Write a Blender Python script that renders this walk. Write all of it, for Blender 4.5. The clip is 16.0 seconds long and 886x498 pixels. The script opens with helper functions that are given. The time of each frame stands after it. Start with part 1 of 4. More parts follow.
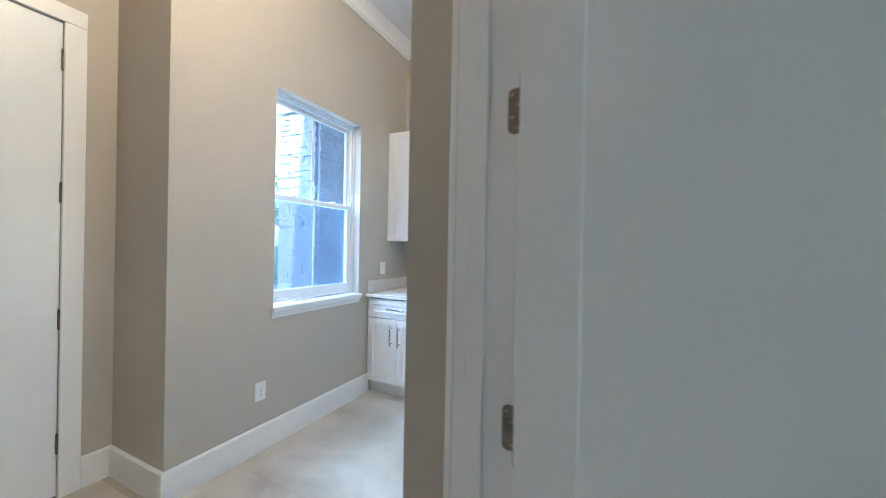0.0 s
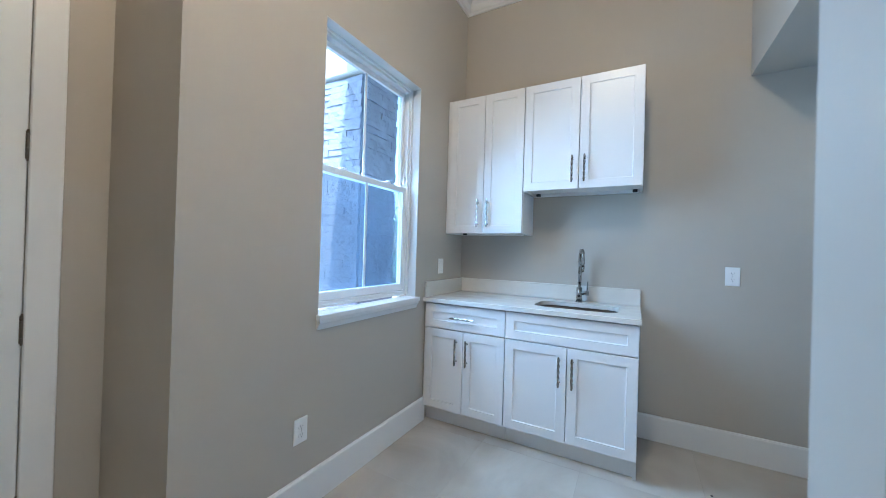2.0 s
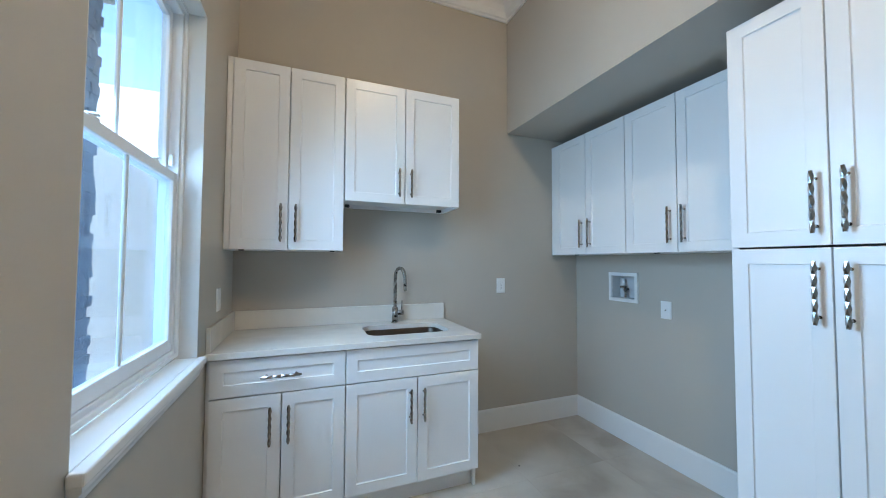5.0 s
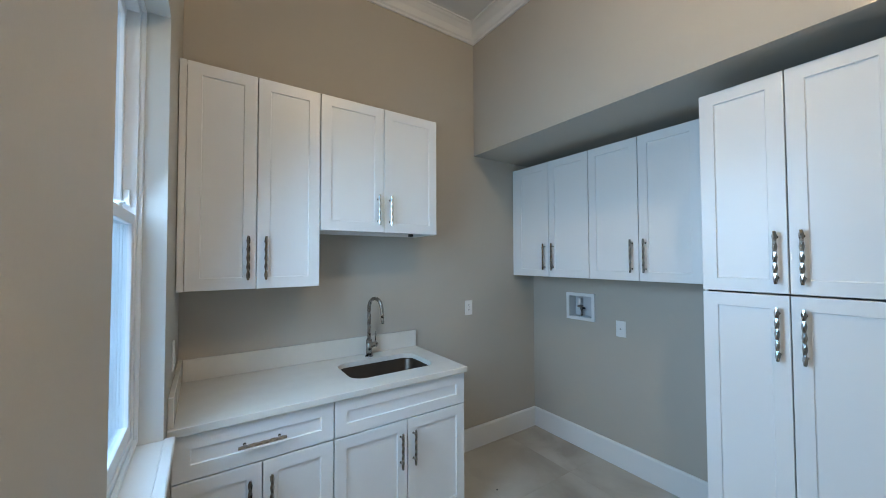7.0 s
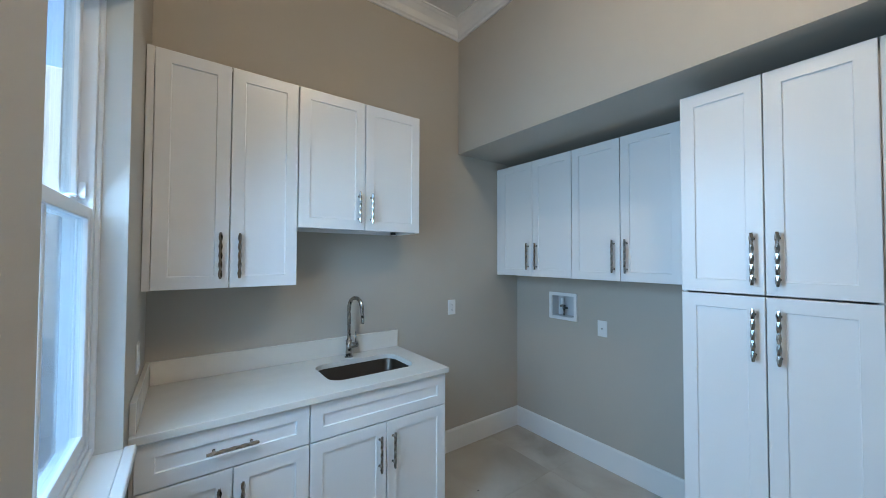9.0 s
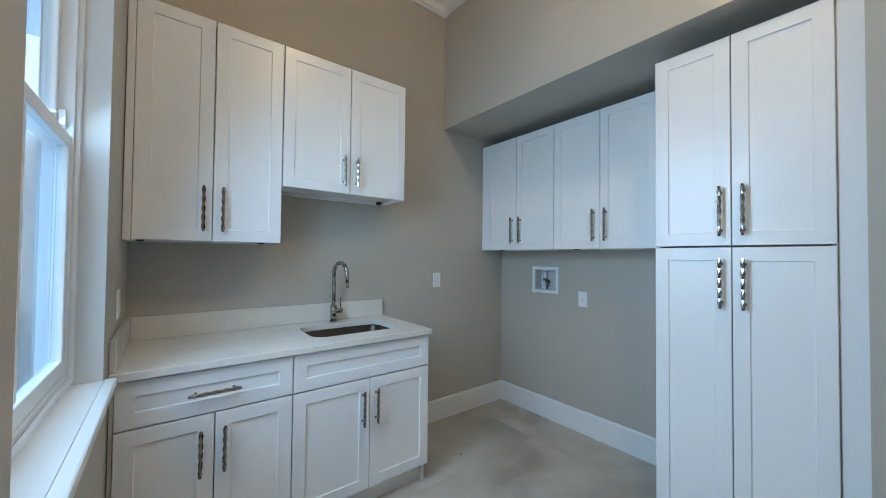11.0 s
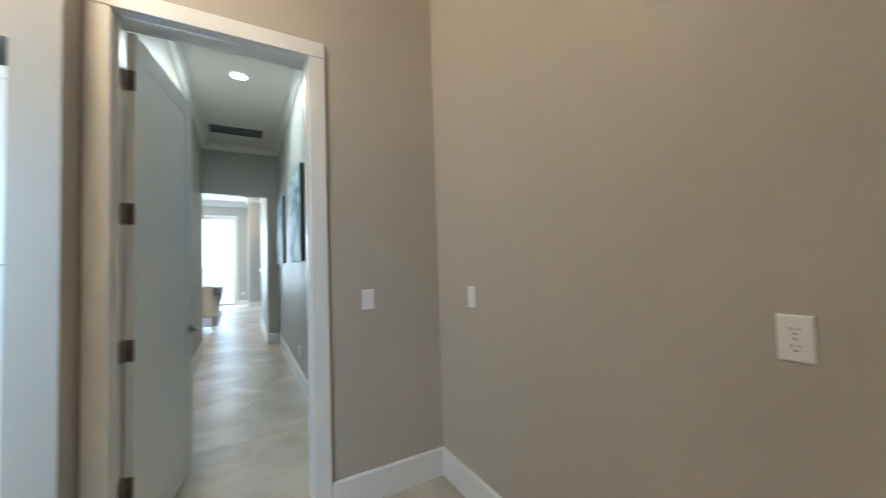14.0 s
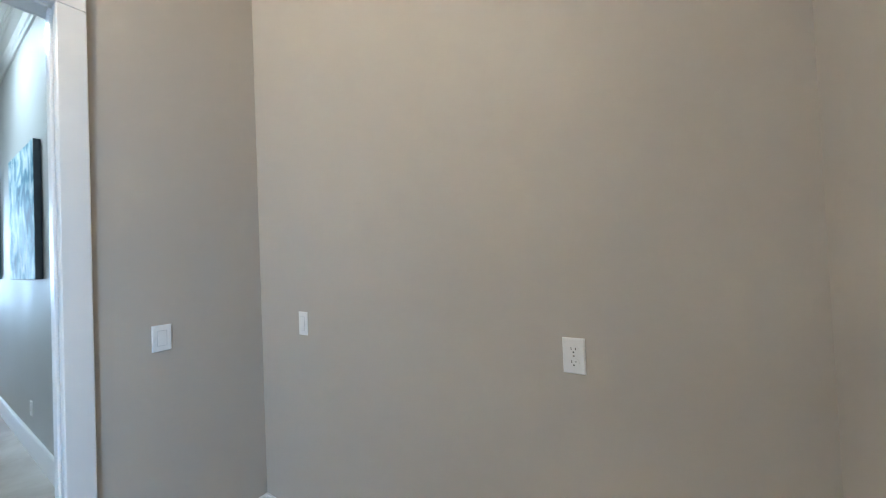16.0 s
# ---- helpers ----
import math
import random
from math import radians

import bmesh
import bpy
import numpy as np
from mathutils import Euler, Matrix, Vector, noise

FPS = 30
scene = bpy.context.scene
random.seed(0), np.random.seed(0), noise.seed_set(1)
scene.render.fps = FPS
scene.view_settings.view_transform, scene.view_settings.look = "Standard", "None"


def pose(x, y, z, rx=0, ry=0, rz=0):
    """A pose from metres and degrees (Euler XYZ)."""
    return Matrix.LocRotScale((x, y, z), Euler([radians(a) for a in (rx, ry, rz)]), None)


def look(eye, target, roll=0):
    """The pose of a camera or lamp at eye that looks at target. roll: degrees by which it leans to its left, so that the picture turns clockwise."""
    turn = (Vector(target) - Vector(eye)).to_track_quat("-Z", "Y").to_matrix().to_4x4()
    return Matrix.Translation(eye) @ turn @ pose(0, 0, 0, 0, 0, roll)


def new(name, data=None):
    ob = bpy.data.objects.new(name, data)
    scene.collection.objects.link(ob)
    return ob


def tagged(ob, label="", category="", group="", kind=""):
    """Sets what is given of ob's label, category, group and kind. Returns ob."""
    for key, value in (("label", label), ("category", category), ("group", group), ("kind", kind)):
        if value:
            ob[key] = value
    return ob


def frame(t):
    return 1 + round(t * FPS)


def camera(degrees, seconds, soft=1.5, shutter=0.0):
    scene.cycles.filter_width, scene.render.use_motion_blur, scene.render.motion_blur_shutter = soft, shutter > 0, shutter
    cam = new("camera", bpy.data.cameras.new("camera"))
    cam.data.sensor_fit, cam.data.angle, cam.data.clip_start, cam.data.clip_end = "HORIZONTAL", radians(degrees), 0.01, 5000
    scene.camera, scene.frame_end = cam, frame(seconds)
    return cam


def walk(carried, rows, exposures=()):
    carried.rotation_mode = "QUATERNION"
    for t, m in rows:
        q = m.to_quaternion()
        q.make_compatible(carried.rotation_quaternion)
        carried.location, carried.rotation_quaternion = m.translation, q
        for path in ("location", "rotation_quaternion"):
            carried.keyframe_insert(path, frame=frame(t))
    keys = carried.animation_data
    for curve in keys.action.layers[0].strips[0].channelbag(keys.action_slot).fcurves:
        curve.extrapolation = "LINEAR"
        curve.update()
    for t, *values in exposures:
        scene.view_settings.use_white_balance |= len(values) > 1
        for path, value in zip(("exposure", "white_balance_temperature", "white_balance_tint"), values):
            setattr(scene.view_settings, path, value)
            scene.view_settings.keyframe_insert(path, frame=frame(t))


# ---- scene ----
cam = camera(102.9, 16.0, soft=0.75, shutter=0.4)

EXPOSURES = [(0, 2.92, 5750, 9), (1.5, 2.55, 5500, 9), (2.5, 2.4, 5700, 9), (4, 2.3, 6000, 9), (7, 1.82, 6400, 9), (9, 1.82, 6100, 8), (12, 1.85, 6600, 9), (12.5, 1.82, 6500, 8), (13.5, 1.95, 6350, 8), (14, 2.55, 6350, 8), (14.5, 2.75, 5800, 7), (15, 2.85, 5650, 7), (15.5, 2.85, 5500, 8), (16, 2.98, 5400, 8)]
PATH = [
    (0, (2.026, -3.199, 1.326), (1.15, -1.401, 1.32), 1.1),
    (0.5, (1.829, -3.038, 1.303), (0.849, -1.295, 1.297), 1.6),
    (1, (1.634, -2.914, 1.28), (0.655, -1.17, 1.254), 1.9),
    (1.5, (1.481, -2.816, 1.25), (0.484, -1.082, 1.253), 1.5),
    (2, (1.355, -2.815, 1.243), (0.395, -1.061, 1.253), 1.7),
    (2.5, (1.222, -2.796, 1.244), (0.513, -0.926, 1.266), 1.4),
    (3, (1.107, -2.71, 1.227), (0.736, -0.746, 1.271), 1.2),
    (3.5, (0.948, -2.632, 1.24), (0.888, -0.633, 1.293), 0.8),
    (4, (0.767, -2.615, 1.264), (0.997, -0.629, 1.328), 0.6),
    (6.5, (0.117, -2.28, 1.461), (1.218, -0.611, 1.519), -0.1),
    (7, (0.11, -2.272, 1.528), (1.227, -0.614, 1.585), -0.2),
    (7.5, (0.099, -2.27, 1.578), (1.234, -0.625, 1.639), -0.1),
    (8, (0.116, -2.294, 1.599), (1.253, -0.649, 1.66), -0.0),
    (8.5, (0.139, -2.284, 1.564), (1.297, -0.654, 1.618), 0.1),
    (9, (0.149, -2.258, 1.531), (1.33, -0.644, 1.58), 0.2),
    (11.5, (0.154, -2.341, 1.293), (1.388, -0.768, 1.335), 0.6),
    (12, (0.079, -2.479, 1.285), (1.357, -0.941, 1.33), 0.6),
    (12.5, (-0.047, -2.655, 1.292), (1.57, -1.481, 1.367), 0.5),
    (13, (-0.185, -2.805, 1.308), (1.74, -2.272, 1.401), -0.2),
    (13.2, (-0.185, -2.863, 1.331), (1.795, -2.609, 1.451), 0.3),
    (13.5, (-0.248, -2.932, 1.323), (1.729, -3.222, 1.409), -1.3),
    (14, (-0.295, -2.986, 1.326), (1.442, -3.974, 1.407), -1.8),
    (14.5, (-0.296, -2.986, 1.364), (1.146, -4.371, 1.42), -2.4),
    (15, (-0.292, -2.992, 1.419), (1.005, -4.514, 1.475), -2.5),
    (15.5, (-0.273, -2.982, 1.465), (0.917, -4.589, 1.524), -2.2),
    (16, (-0.244, -2.97, 1.449), (0.84, -4.65, 1.487), -2.4),
]
walk(cam, [(t, look(eye, target, roll)) for t, eye, target, roll in PATH], EXPOSURES)

# ---- light ----
WARM = (1.0, 0.79, 0.54)
DAY = (0.42, 0.69, 1.0)
world = bpy.data.worlds.new("sky")
scene.world = world
world.use_nodes = True
wn = world.node_tree.nodes
sky = wn.new("ShaderNodeTexSky")
sky.sky_type, sky.sun_disc = "NISHITA", False
sky.sun_elevation, sky.sun_rotation = radians(50), radians(174)
world.node_tree.links.new(sky.outputs[0], wn["Background"].inputs[0])
wn["Background"].inputs[1].default_value = 0.15


def lamp(name, kind, power, colour, m, **more):
    data = bpy.data.lights.new(name, kind)
    data.energy, data.color = power, colour
    for key, value in more.items():
        if key == "size":
            data.shape, data.size, data.size_y = "RECTANGLE", value[0], value[1]
        elif key == "radius":
            data.shadow_soft_size = value
        elif key == "angle":
            data.angle = radians(value)
        elif key == "cone":
            data.spot_size, data.spot_blend = radians(value), 0.9
        elif key == "spread":
            data.spread = radians(value)
        elif key == "disk":
            data.shape, data.size = "DISK", value
    ob = new(name, data)
    ob.matrix_world = m
    return ob


lamp("sun", "SUN", 1.5, (1.0, 0.95, 0.88), look((0.95, -9, 10.8), (0, 0, 0)), angle=0.6)
# daylight in the laundry window's opening, shining into the room (+x)
lamp("window_daylight", "AREA", 8.6, DAY, look((-0.20, -1.166, 1.68), (1, -1.38, 1.02)), size=(0.8, 1.35), spread=150)
# daylight at the far glass doors
lamp("glass_door_daylight", "AREA", 58, (0.66, 0.84, 1.0), look((15.25, -0.95, 1.7), (9, -2.0, 0.9)), size=(3.2, 3.0))
for x in (8.6, 13.2):
    lamp("living_lamp", "AREA", 6, WARM, look((x, -2.35, 3.90), (x, -2.35, 0)), disk=0.14)
# recessed lamps
lamp("laundry_lamp", "POINT", 12, WARM, pose(1.12, -2.28, 3.395), radius=0.07)
for x in (2.70, 4.18):
    lamp("hall_lamp", "AREA", 4.8, (0.80, 0.94, 0.97), look((x, -2.965, 3.475), (x, -2.965, 0)), disk=0.14)


# ---- materials ----
def mat(name, colour, rough=0.5, metal=0.0, vary=0.06, scale=3.0, bump=0.0, bscale=300.0, bdist=0.001, coat=0.0, rvary=0.08, spec=0.5):
    m = bpy.data.materials.new(name)
    m.use_nodes = True
    nt = m.node_tree
    b = nt.nodes["Principled BSDF"]
    b.inputs["Metallic"].default_value = metal
    b.inputs["Coat Weight"].default_value = coat
    b.inputs["Specular IOR Level"].default_value = spec
    tc = nt.nodes.new("ShaderNodeTexCoord")
    n1 = nt.nodes.new("ShaderNodeTexNoise")
    n1.inputs["Scale"].default_value, n1.inputs["Detail"].default_value = scale, 6
    n2 = nt.nodes.new("ShaderNodeTexNoise")
    n2.inputs["Scale"].default_value, n2.inputs["Detail"].default_value = scale * 14, 4
    nt.links.new(tc.outputs["Object"], n1.inputs["Vector"])
    nt.links.new(tc.outputs["Object"], n2.inputs["Vector"])
    add = nt.nodes.new("ShaderNodeMath")
    add.operation = "MULTIPLY_ADD"
    add.inputs[1].default_value = 0.35
    nt.links.new(n2.outputs["Fac"], add.inputs[0])
    nt.links.new(n1.outputs["Fac"], add.inputs[2])
    mr = nt.nodes.new("ShaderNodeMapRange")
    mr.inputs["From Min"].default_value, mr.inputs["From Max"].default_value = 0.35, 1.0
    mr.inputs["To Min"].default_value, mr.inputs["To Max"].default_value = 1 - vary, 1 + vary
    nt.links.new(add.outputs[0], mr.inputs["Value"])
    mul = nt.nodes.new("ShaderNodeVectorMath")
    mul.operation = "SCALE"
    mul.inputs[0].default_value = colour
    nt.links.new(mr.outputs[0], mul.inputs["Scale"])
    nt.links.new(mul.outputs[0], b.inputs["Base Color"])
    rr = nt.nodes.new("ShaderNodeMapRange")
    rr.inputs["From Min"].default_value, rr.inputs["From Max"].default_value = 0.3, 0.7
    rr.inputs["To Min"].default_value, rr.inputs["To Max"].default_value = max(0.02, rough - rvary), min(1, rough + rvary)
    nt.links.new(n1.outputs["Fac"], rr.inputs["Value"])
    nt.links.new(rr.outputs[0], b.inputs["Roughness"])
    if bump:
        nb = nt.nodes.new("ShaderNodeTexNoise")
        nb.inputs["Scale"].default_value, nb.inputs["Detail"].default_value = bscale, 3
        nt.links.new(tc.outputs["Object"], nb.inputs["Vector"])
        bp = nt.nodes.new("ShaderNodeBump")
        bp.inputs["Strength"].default_value, bp.inputs["Distance"].default_value = bump, bdist
        nt.links.new(nb.outputs["Fac"], bp.inputs["Height"])
        nt.links.new(bp.outputs[0], b.inputs["Normal"])
    return m


def glow(name, colour, strength):
    m = bpy.data.materials.new(name)
    m.use_nodes = True
    b = m.node_tree.nodes["Principled BSDF"]
    b.inputs["Base Color"].default_value = (*colour, 1)
    b.inputs["Emission Color"].default_value = (*colour, 1)
    b.inputs["Emission Strength"].default_value = strength
    return m


M_WALL = mat("greige_wall_paint", (0.48, 0.437, 0.375), 0.5, vary=0.02, scale=1.2, bump=0.12, bscale=160, bdist=0.0015, spec=0.35)
M_WALL_H = mat("grey_hall_paint", (0.46, 0.455, 0.43), 0.5, vary=0.02, scale=1.2, bump=0.12, bscale=160, bdist=0.0015, spec=0.4)
# wall paint made paler: daylight on the window returns put into the colour
M_RETURN_LIT = mat("daylit_return_paint", (0.62, 0.61, 0.58), 0.5, vary=0.02, scale=1.2, bump=0.12, bscale=160, bdist=0.0015)
M_CEIL = mat("white_ceiling_paint", (0.80, 0.79, 0.77), 0.7, vary=0.015, scale=1.5, bump=0.2, bscale=120, bdist=0.002)
M_TRIM = mat("white_trim_paint", (0.80, 0.79, 0.77), 0.32, vary=0.01, scale=2.5, bump=0.04, bscale=250, bdist=0.0005, rvary=0.015)
M_CAB = mat("white_cabinet_lacquer", (0.82, 0.81, 0.80), 0.30, vary=0.006, scale=2.0, bump=0.03, bscale=300, bdist=0.0004, rvary=0.012)
M_CABIN = mat("white_cabinet_interior", (0.72, 0.70, 0.67), 0.5, vary=0.03)
M_DOOR = mat("white_door_paint", (0.78, 0.79, 0.78), 0.33, vary=0.01, scale=2.0, bump=0.05, bscale=200, bdist=0.0006, rvary=0.015)
M_QUARTZ = mat("white_quartz", (0.70, 0.665, 0.605), 0.18, vary=0.04, scale=9.0, rvary=0.04)
M_STEEL = mat("brushed_steel", (0.36, 0.335, 0.305), 0.27, metal=1.0, vary=0.05, scale=30, rvary=0.03)
M_SINK = mat("sink_steel", (0.085, 0.070, 0.058), 0.32, metal=1.0, vary=0.05, scale=12, rvary=0.03)
M_CHROME = mat("polished_nickel", (0.42, 0.39, 0.36), 0.09, metal=1.0, vary=0.04, scale=40, rvary=0.03)
M_HINGE = mat("satin_nickel_hinge", (0.20, 0.165, 0.13), 0.32, metal=1.0, vary=0.1, scale=40)
M_VINYL = mat("white_vinyl", (0.80, 0.81, 0.82), 0.35, vary=0.015, scale=4)
M_PLATE = mat("white_plastic_plate", (0.82, 0.81, 0.79), 0.35, vary=0.01, scale=10)
M_BOX = mat("grey_white_plastic", (0.60, 0.60, 0.60), 0.45, vary=0.02)
M_DARK = mat("dark_plastic", (0.03, 0.03, 0.03), 0.5, vary=0.1)
M_GROUT = mat("beige_grout", (0.365, 0.32, 0.26), 0.5, vary=0.1, scale=12)
M_STONE = mat("grey_ledger_stone", (0.34, 0.37, 0.45), 0.8, vary=0.28, scale=7, bump=0.7, bscale=34, bdist=0.016)
M_MORTAR = mat("dark_mortar", (0.15, 0.165, 0.20), 0.9, vary=0.2, scale=10)
M_STUCCO = mat("white_stucco", (0.72, 0.71, 0.68), 0.85, vary=0.05, scale=4, bump=0.4, bscale=90, bdist=0.004)
M_GRASS = mat("lawn", (0.07, 0.12, 0.03), 0.9, vary=0.4, scale=0.8, bump=0.6, bscale=30, bdist=0.03)
M_CONC = mat("pale_concrete", (0.48, 0.46, 0.42), 0.85, vary=0.1, scale=2)
M_LEAF = mat("green_leaf", (0.10, 0.19, 0.05), 0.55, vary=0.4, scale=3)
M_BARK = mat("brown_bark", (0.10, 0.07, 0.05), 0.9, vary=0.3, scale=8)
M_CREAM = mat("cream_upholstery", (0.74, 0.66, 0.58), 0.9, vary=0.06, scale=10, bump=0.3, bscale=220, bdist=0.002)
M_OAK = mat("pale_oak", (0.36, 0.25, 0.16), 0.5, vary=0.2, scale=8)
M_THROW = mat("dark_purple_throw", (0.05, 0.035, 0.075), 0.95, vary=0.2, scale=12, bump=0.5, bscale=120, bdist=0.004)
M_RUG = mat("grey_mauve_rug", (0.26, 0.23, 0.27), 0.95, vary=0.35, scale=2.5, bump=0.5, bscale=150, bdist=0.004)
M_WICKER = mat("grey_wicker", (0.20, 0.19, 0.20), 0.7, vary=0.2, scale=20)
M_SCREEN_TV = mat("tv_screen", (0.02, 0.025, 0.03), 0.08, vary=0.05)
M_MARBLE = mat("white_marble_surround", (0.70, 0.68, 0.66), 0.3, vary=0.12, scale=3)
M_EMBER = glow("purple_fire_glow", (0.35, 0.18, 0.9), 0.4)
M_LENS = glow("lamp_lens", (0.92, 0.97, 1.0), 3.0)
M_LENSW = glow("warm_lamp_lens", (1.0, 0.88, 0.7), 2.5)


def tile_material():
    m = mat("beige_grey_porcelain", (0.43, 0.39, 0.34), 0.42, vary=0.10, scale=2.2, bump=0.06, bscale=35, bdist=0.001, rvary=0.10)
    nt = m.node_tree
    b = nt.nodes["Principled BSDF"]
    info = nt.nodes.new("ShaderNodeObjectInfo")
    mr = nt.nodes.new("ShaderNodeMapRange")
    mr.inputs["To Min"].default_value, mr.inputs["To Max"].default_value = 0.98, 1.02
    nt.links.new(info.outputs["Random"], mr.inputs["Value"])
    # world-size clouds shift from tile to tile
    geo = nt.nodes.new("ShaderNodeNewGeometry")
    off = nt.nodes.new("ShaderNodeVectorMath")
    off.operation = "MULTIPLY_ADD"
    off.inputs[1].default_value = (0.25, 0.2, 0.0)
    comb = nt.nodes.new("ShaderNodeCombineXYZ")
    for i in range(3):
        nt.links.new(info.outputs["Random"], comb.inputs[i])
    nt.links.new(comb.outputs[0], off.inputs[0])
    nt.links.new(geo.outputs["Position"], off.inputs[2])
    cl = nt.nodes.new("ShaderNodeTexNoise")
    cl.inputs["Scale"].default_value, cl.inputs["Detail"].default_value = 1.7, 7
    cl.inputs["Distortion"].default_value = 0.6
    nt.links.new(off.outputs[0], cl.inputs["Vector"])
    ramp = nt.nodes.new("ShaderNodeValToRGB")
    ramp.color_ramp.elements[0].position, ramp.color_ramp.elements[1].position = 0.34, 0.66
    ramp.color_ramp.elements[0].color = (0.34, 0.288, 0.230, 1)
    ramp.color_ramp.elements[1].color = (0.55, 0.505, 0.438, 1)
    nt.links.new(cl.outputs["Fac"], ramp.inputs[0])
    mul = nt.nodes.new("ShaderNodeVectorMath")
    mul.operation = "SCALE"
    nt.links.new(ramp.outputs[0], mul.inputs[0])
    nt.links.new(mr.outputs[0], mul.inputs["Scale"])
    nt.links.new(mul.outputs[0], b.inputs["Base Color"])
    return m


M_TILE = tile_material()


def glass_material(name, tint):
    m = bpy.data.materials.new(name)
    m.use_nodes = True
    nt = m.node_tree
    out = nt.nodes["Material Output"]
    nt.nodes.remove(nt.nodes["Principled BSDF"])
    tr = nt.nodes.new("ShaderNodeBsdfTransparent")
    tr.inputs[0].default_value = (*tint, 1)
    gl = nt.nodes.new("ShaderNodeBsdfGlossy")
    gl.inputs["Roughness"].default_value = 0.02
    lw = nt.nodes.new("ShaderNodeLayerWeight")
    lw.inputs[0].default_value = 0.5
    pw = nt.nodes.new("ShaderNodeMath")
    pw.operation = "POWER"
    pw.inputs[1].default_value = 5.0
    nt.links.new(lw.outputs["Facing"], pw.inputs[0])
    fr = nt.nodes.new("ShaderNodeMapRange")
    fr.inputs["To Min"].default_value, fr.inputs["To Max"].default_value = 0.035, 0.9
    nt.links.new(pw.outputs[0], fr.inputs["Value"])
    mx = nt.nodes.new("ShaderNodeMixShader")
    nt.links.new(fr.outputs[0], mx.inputs[0])
    nt.links.new(tr.outputs[0], mx.inputs[1])
    nt.links.new(gl.outputs[0], mx.inputs[2])
    nt.links.new(mx.outputs[0], out.inputs[0])
    return m


M_GLASS = glass_material("clear_glass", (0.86, 0.95, 1.0))


def mesh_screen_material():
    m = bpy.data.materials.new("insect_screen")
    m.use_nodes = True
    nt = m.node_tree
    out = nt.nodes["Material Output"]
    b = nt.nodes["Principled BSDF"]
    b.inputs["Base Color"].default_value = (0.16, 0.19, 0.25, 1)
    b.inputs["Roughness"].default_value = 0.7
    tr = nt.nodes.new("ShaderNodeBsdfTransparent")
    mx = nt.nodes.new("ShaderNodeMixShader")
    mx.inputs[0].default_value = 0.42
    nt.links.new(tr.outputs[0], mx.inputs[1])
    nt.links.new(b.outputs[0], mx.inputs[2])
    nt.links.new(mx.outputs[0], out.inputs[0])
    return m


M_SCREEN = mesh_screen_material()


def canvas_material():
    m = mat("abstract_canvas", (0.3, 0.4, 0.5), 0.6, bump=0.4, bscale=60, bdist=0.003)
    nt = m.node_tree
    b = nt.nodes["Principled BSDF"]
    tc = nt.nodes.new("ShaderNodeTexCoord")
    mp = nt.nodes.new("ShaderNodeMapping")
    mp.inputs["Scale"].default_value = (2.6, 2.6, 1.5)
    n = nt.nodes.new("ShaderNodeTexNoise")
    n.inputs["Scale"].default_value, n.inputs["Detail"].default_value = 2.2, 8
    n.inputs["Distortion"].default_value = 1.6
    ramp = nt.nodes.new("ShaderNodeValToRGB")
    e = ramp.color_ramp.elements
    e[0].position, e[0].color = 0.30, (0.02, 0.07, 0.12, 1)
    e[1].position, e[1].color = 0.74, (0.75, 0.80, 0.80, 1)
    for p, c in ((0.44, (0.08, 0.22, 0.32, 1)), (0.52, (0.28, 0.45, 0.52, 1)), (0.60, (0.52, 0.62, 0.64, 1))):
        k = e.new(p)
        k.color = c
    nt.links.new(tc.outputs["Object"], mp.inputs[0])
    nt.links.new(mp.outputs[0], n.inputs["Vector"])
    nt.links.new(n.outputs["Fac"], ramp.inputs[0])
    nt.links.new(ramp.outputs[0], b.inputs["Base Color"])
    return m


M_CANVAS = canvas_material()
M_EDGE = mat("slate_canvas_edge", (0.10, 0.13, 0.16), 0.7, vary=0.2, scale=12)


# ---- mesh helpers ----
def bx(bm, x0, x1, y0, y1, z0, z1, bevel=0.0, seg=1):
    """Add a box, optionally with rounded edges."""
    r = bmesh.ops.create_cube(bm, size=1.0)
    vs = r["verts"]
    bmesh.ops.scale(bm, vec=(abs(x1 - x0), abs(y1 - y0), abs(z1 - z0)), verts=vs)
    bmesh.ops.translate(bm, vec=((x0 + x1) / 2, (y0 + y1) / 2, (z0 + z1) / 2), verts=vs)
    if bevel:
        es = list({e for v in vs for e in v.link_edges})
        bmesh.ops.bevel(bm, geom=es, offset=bevel, segments=seg, affect="EDGES", profile=0.5)
    return bm


def box(*a, **k):
    return bx(bmesh.new(), *a, **k)


def cyl(bm, p0, p1, r0, r1=None, n=20, cap=True):
    p0, p1 = Vector(p0), Vector(p1)
    d = p1 - p0
    m = Matrix.Translation((p0 + p1) / 2) @ d.to_track_quat("Z", "Y").to_matrix().to_4x4()
    bmesh.ops.create_cone(bm, cap_ends=cap, segments=n, radius1=r0, radius2=r0 if r1 is None else r1, depth=d.length, matrix=m)
    return bm


def tube(bm, pts, radii, n=14):
    """A tube along points with a radius at each."""
    pts = [Vector(p) for p in pts]
    rings, side = [], None
    for i, p in enumerate(pts):
        t = (pts[min(i + 1, len(pts) - 1)] - pts[max(i - 1, 0)]).normalized()
        if side is None:
            side = t.orthogonal().normalized()
        side = (side - t * side.dot(t)).normalized()
        up = t.cross(side)
        rings.append([bm.verts.new(p + radii[i] * (math.cos(a) * side + math.sin(a) * up)) for a in (2 * math.pi * k / n for k in range(n))])
    for a, b in zip(rings, rings[1:]):
        for k in range(n):
            bm.faces.new((a[k], a[(k + 1) % n], b[(k + 1) % n], b[k]))
    bm.faces.new(rings[0][::-1])
    bm.faces.new(rings[-1])
    return bm


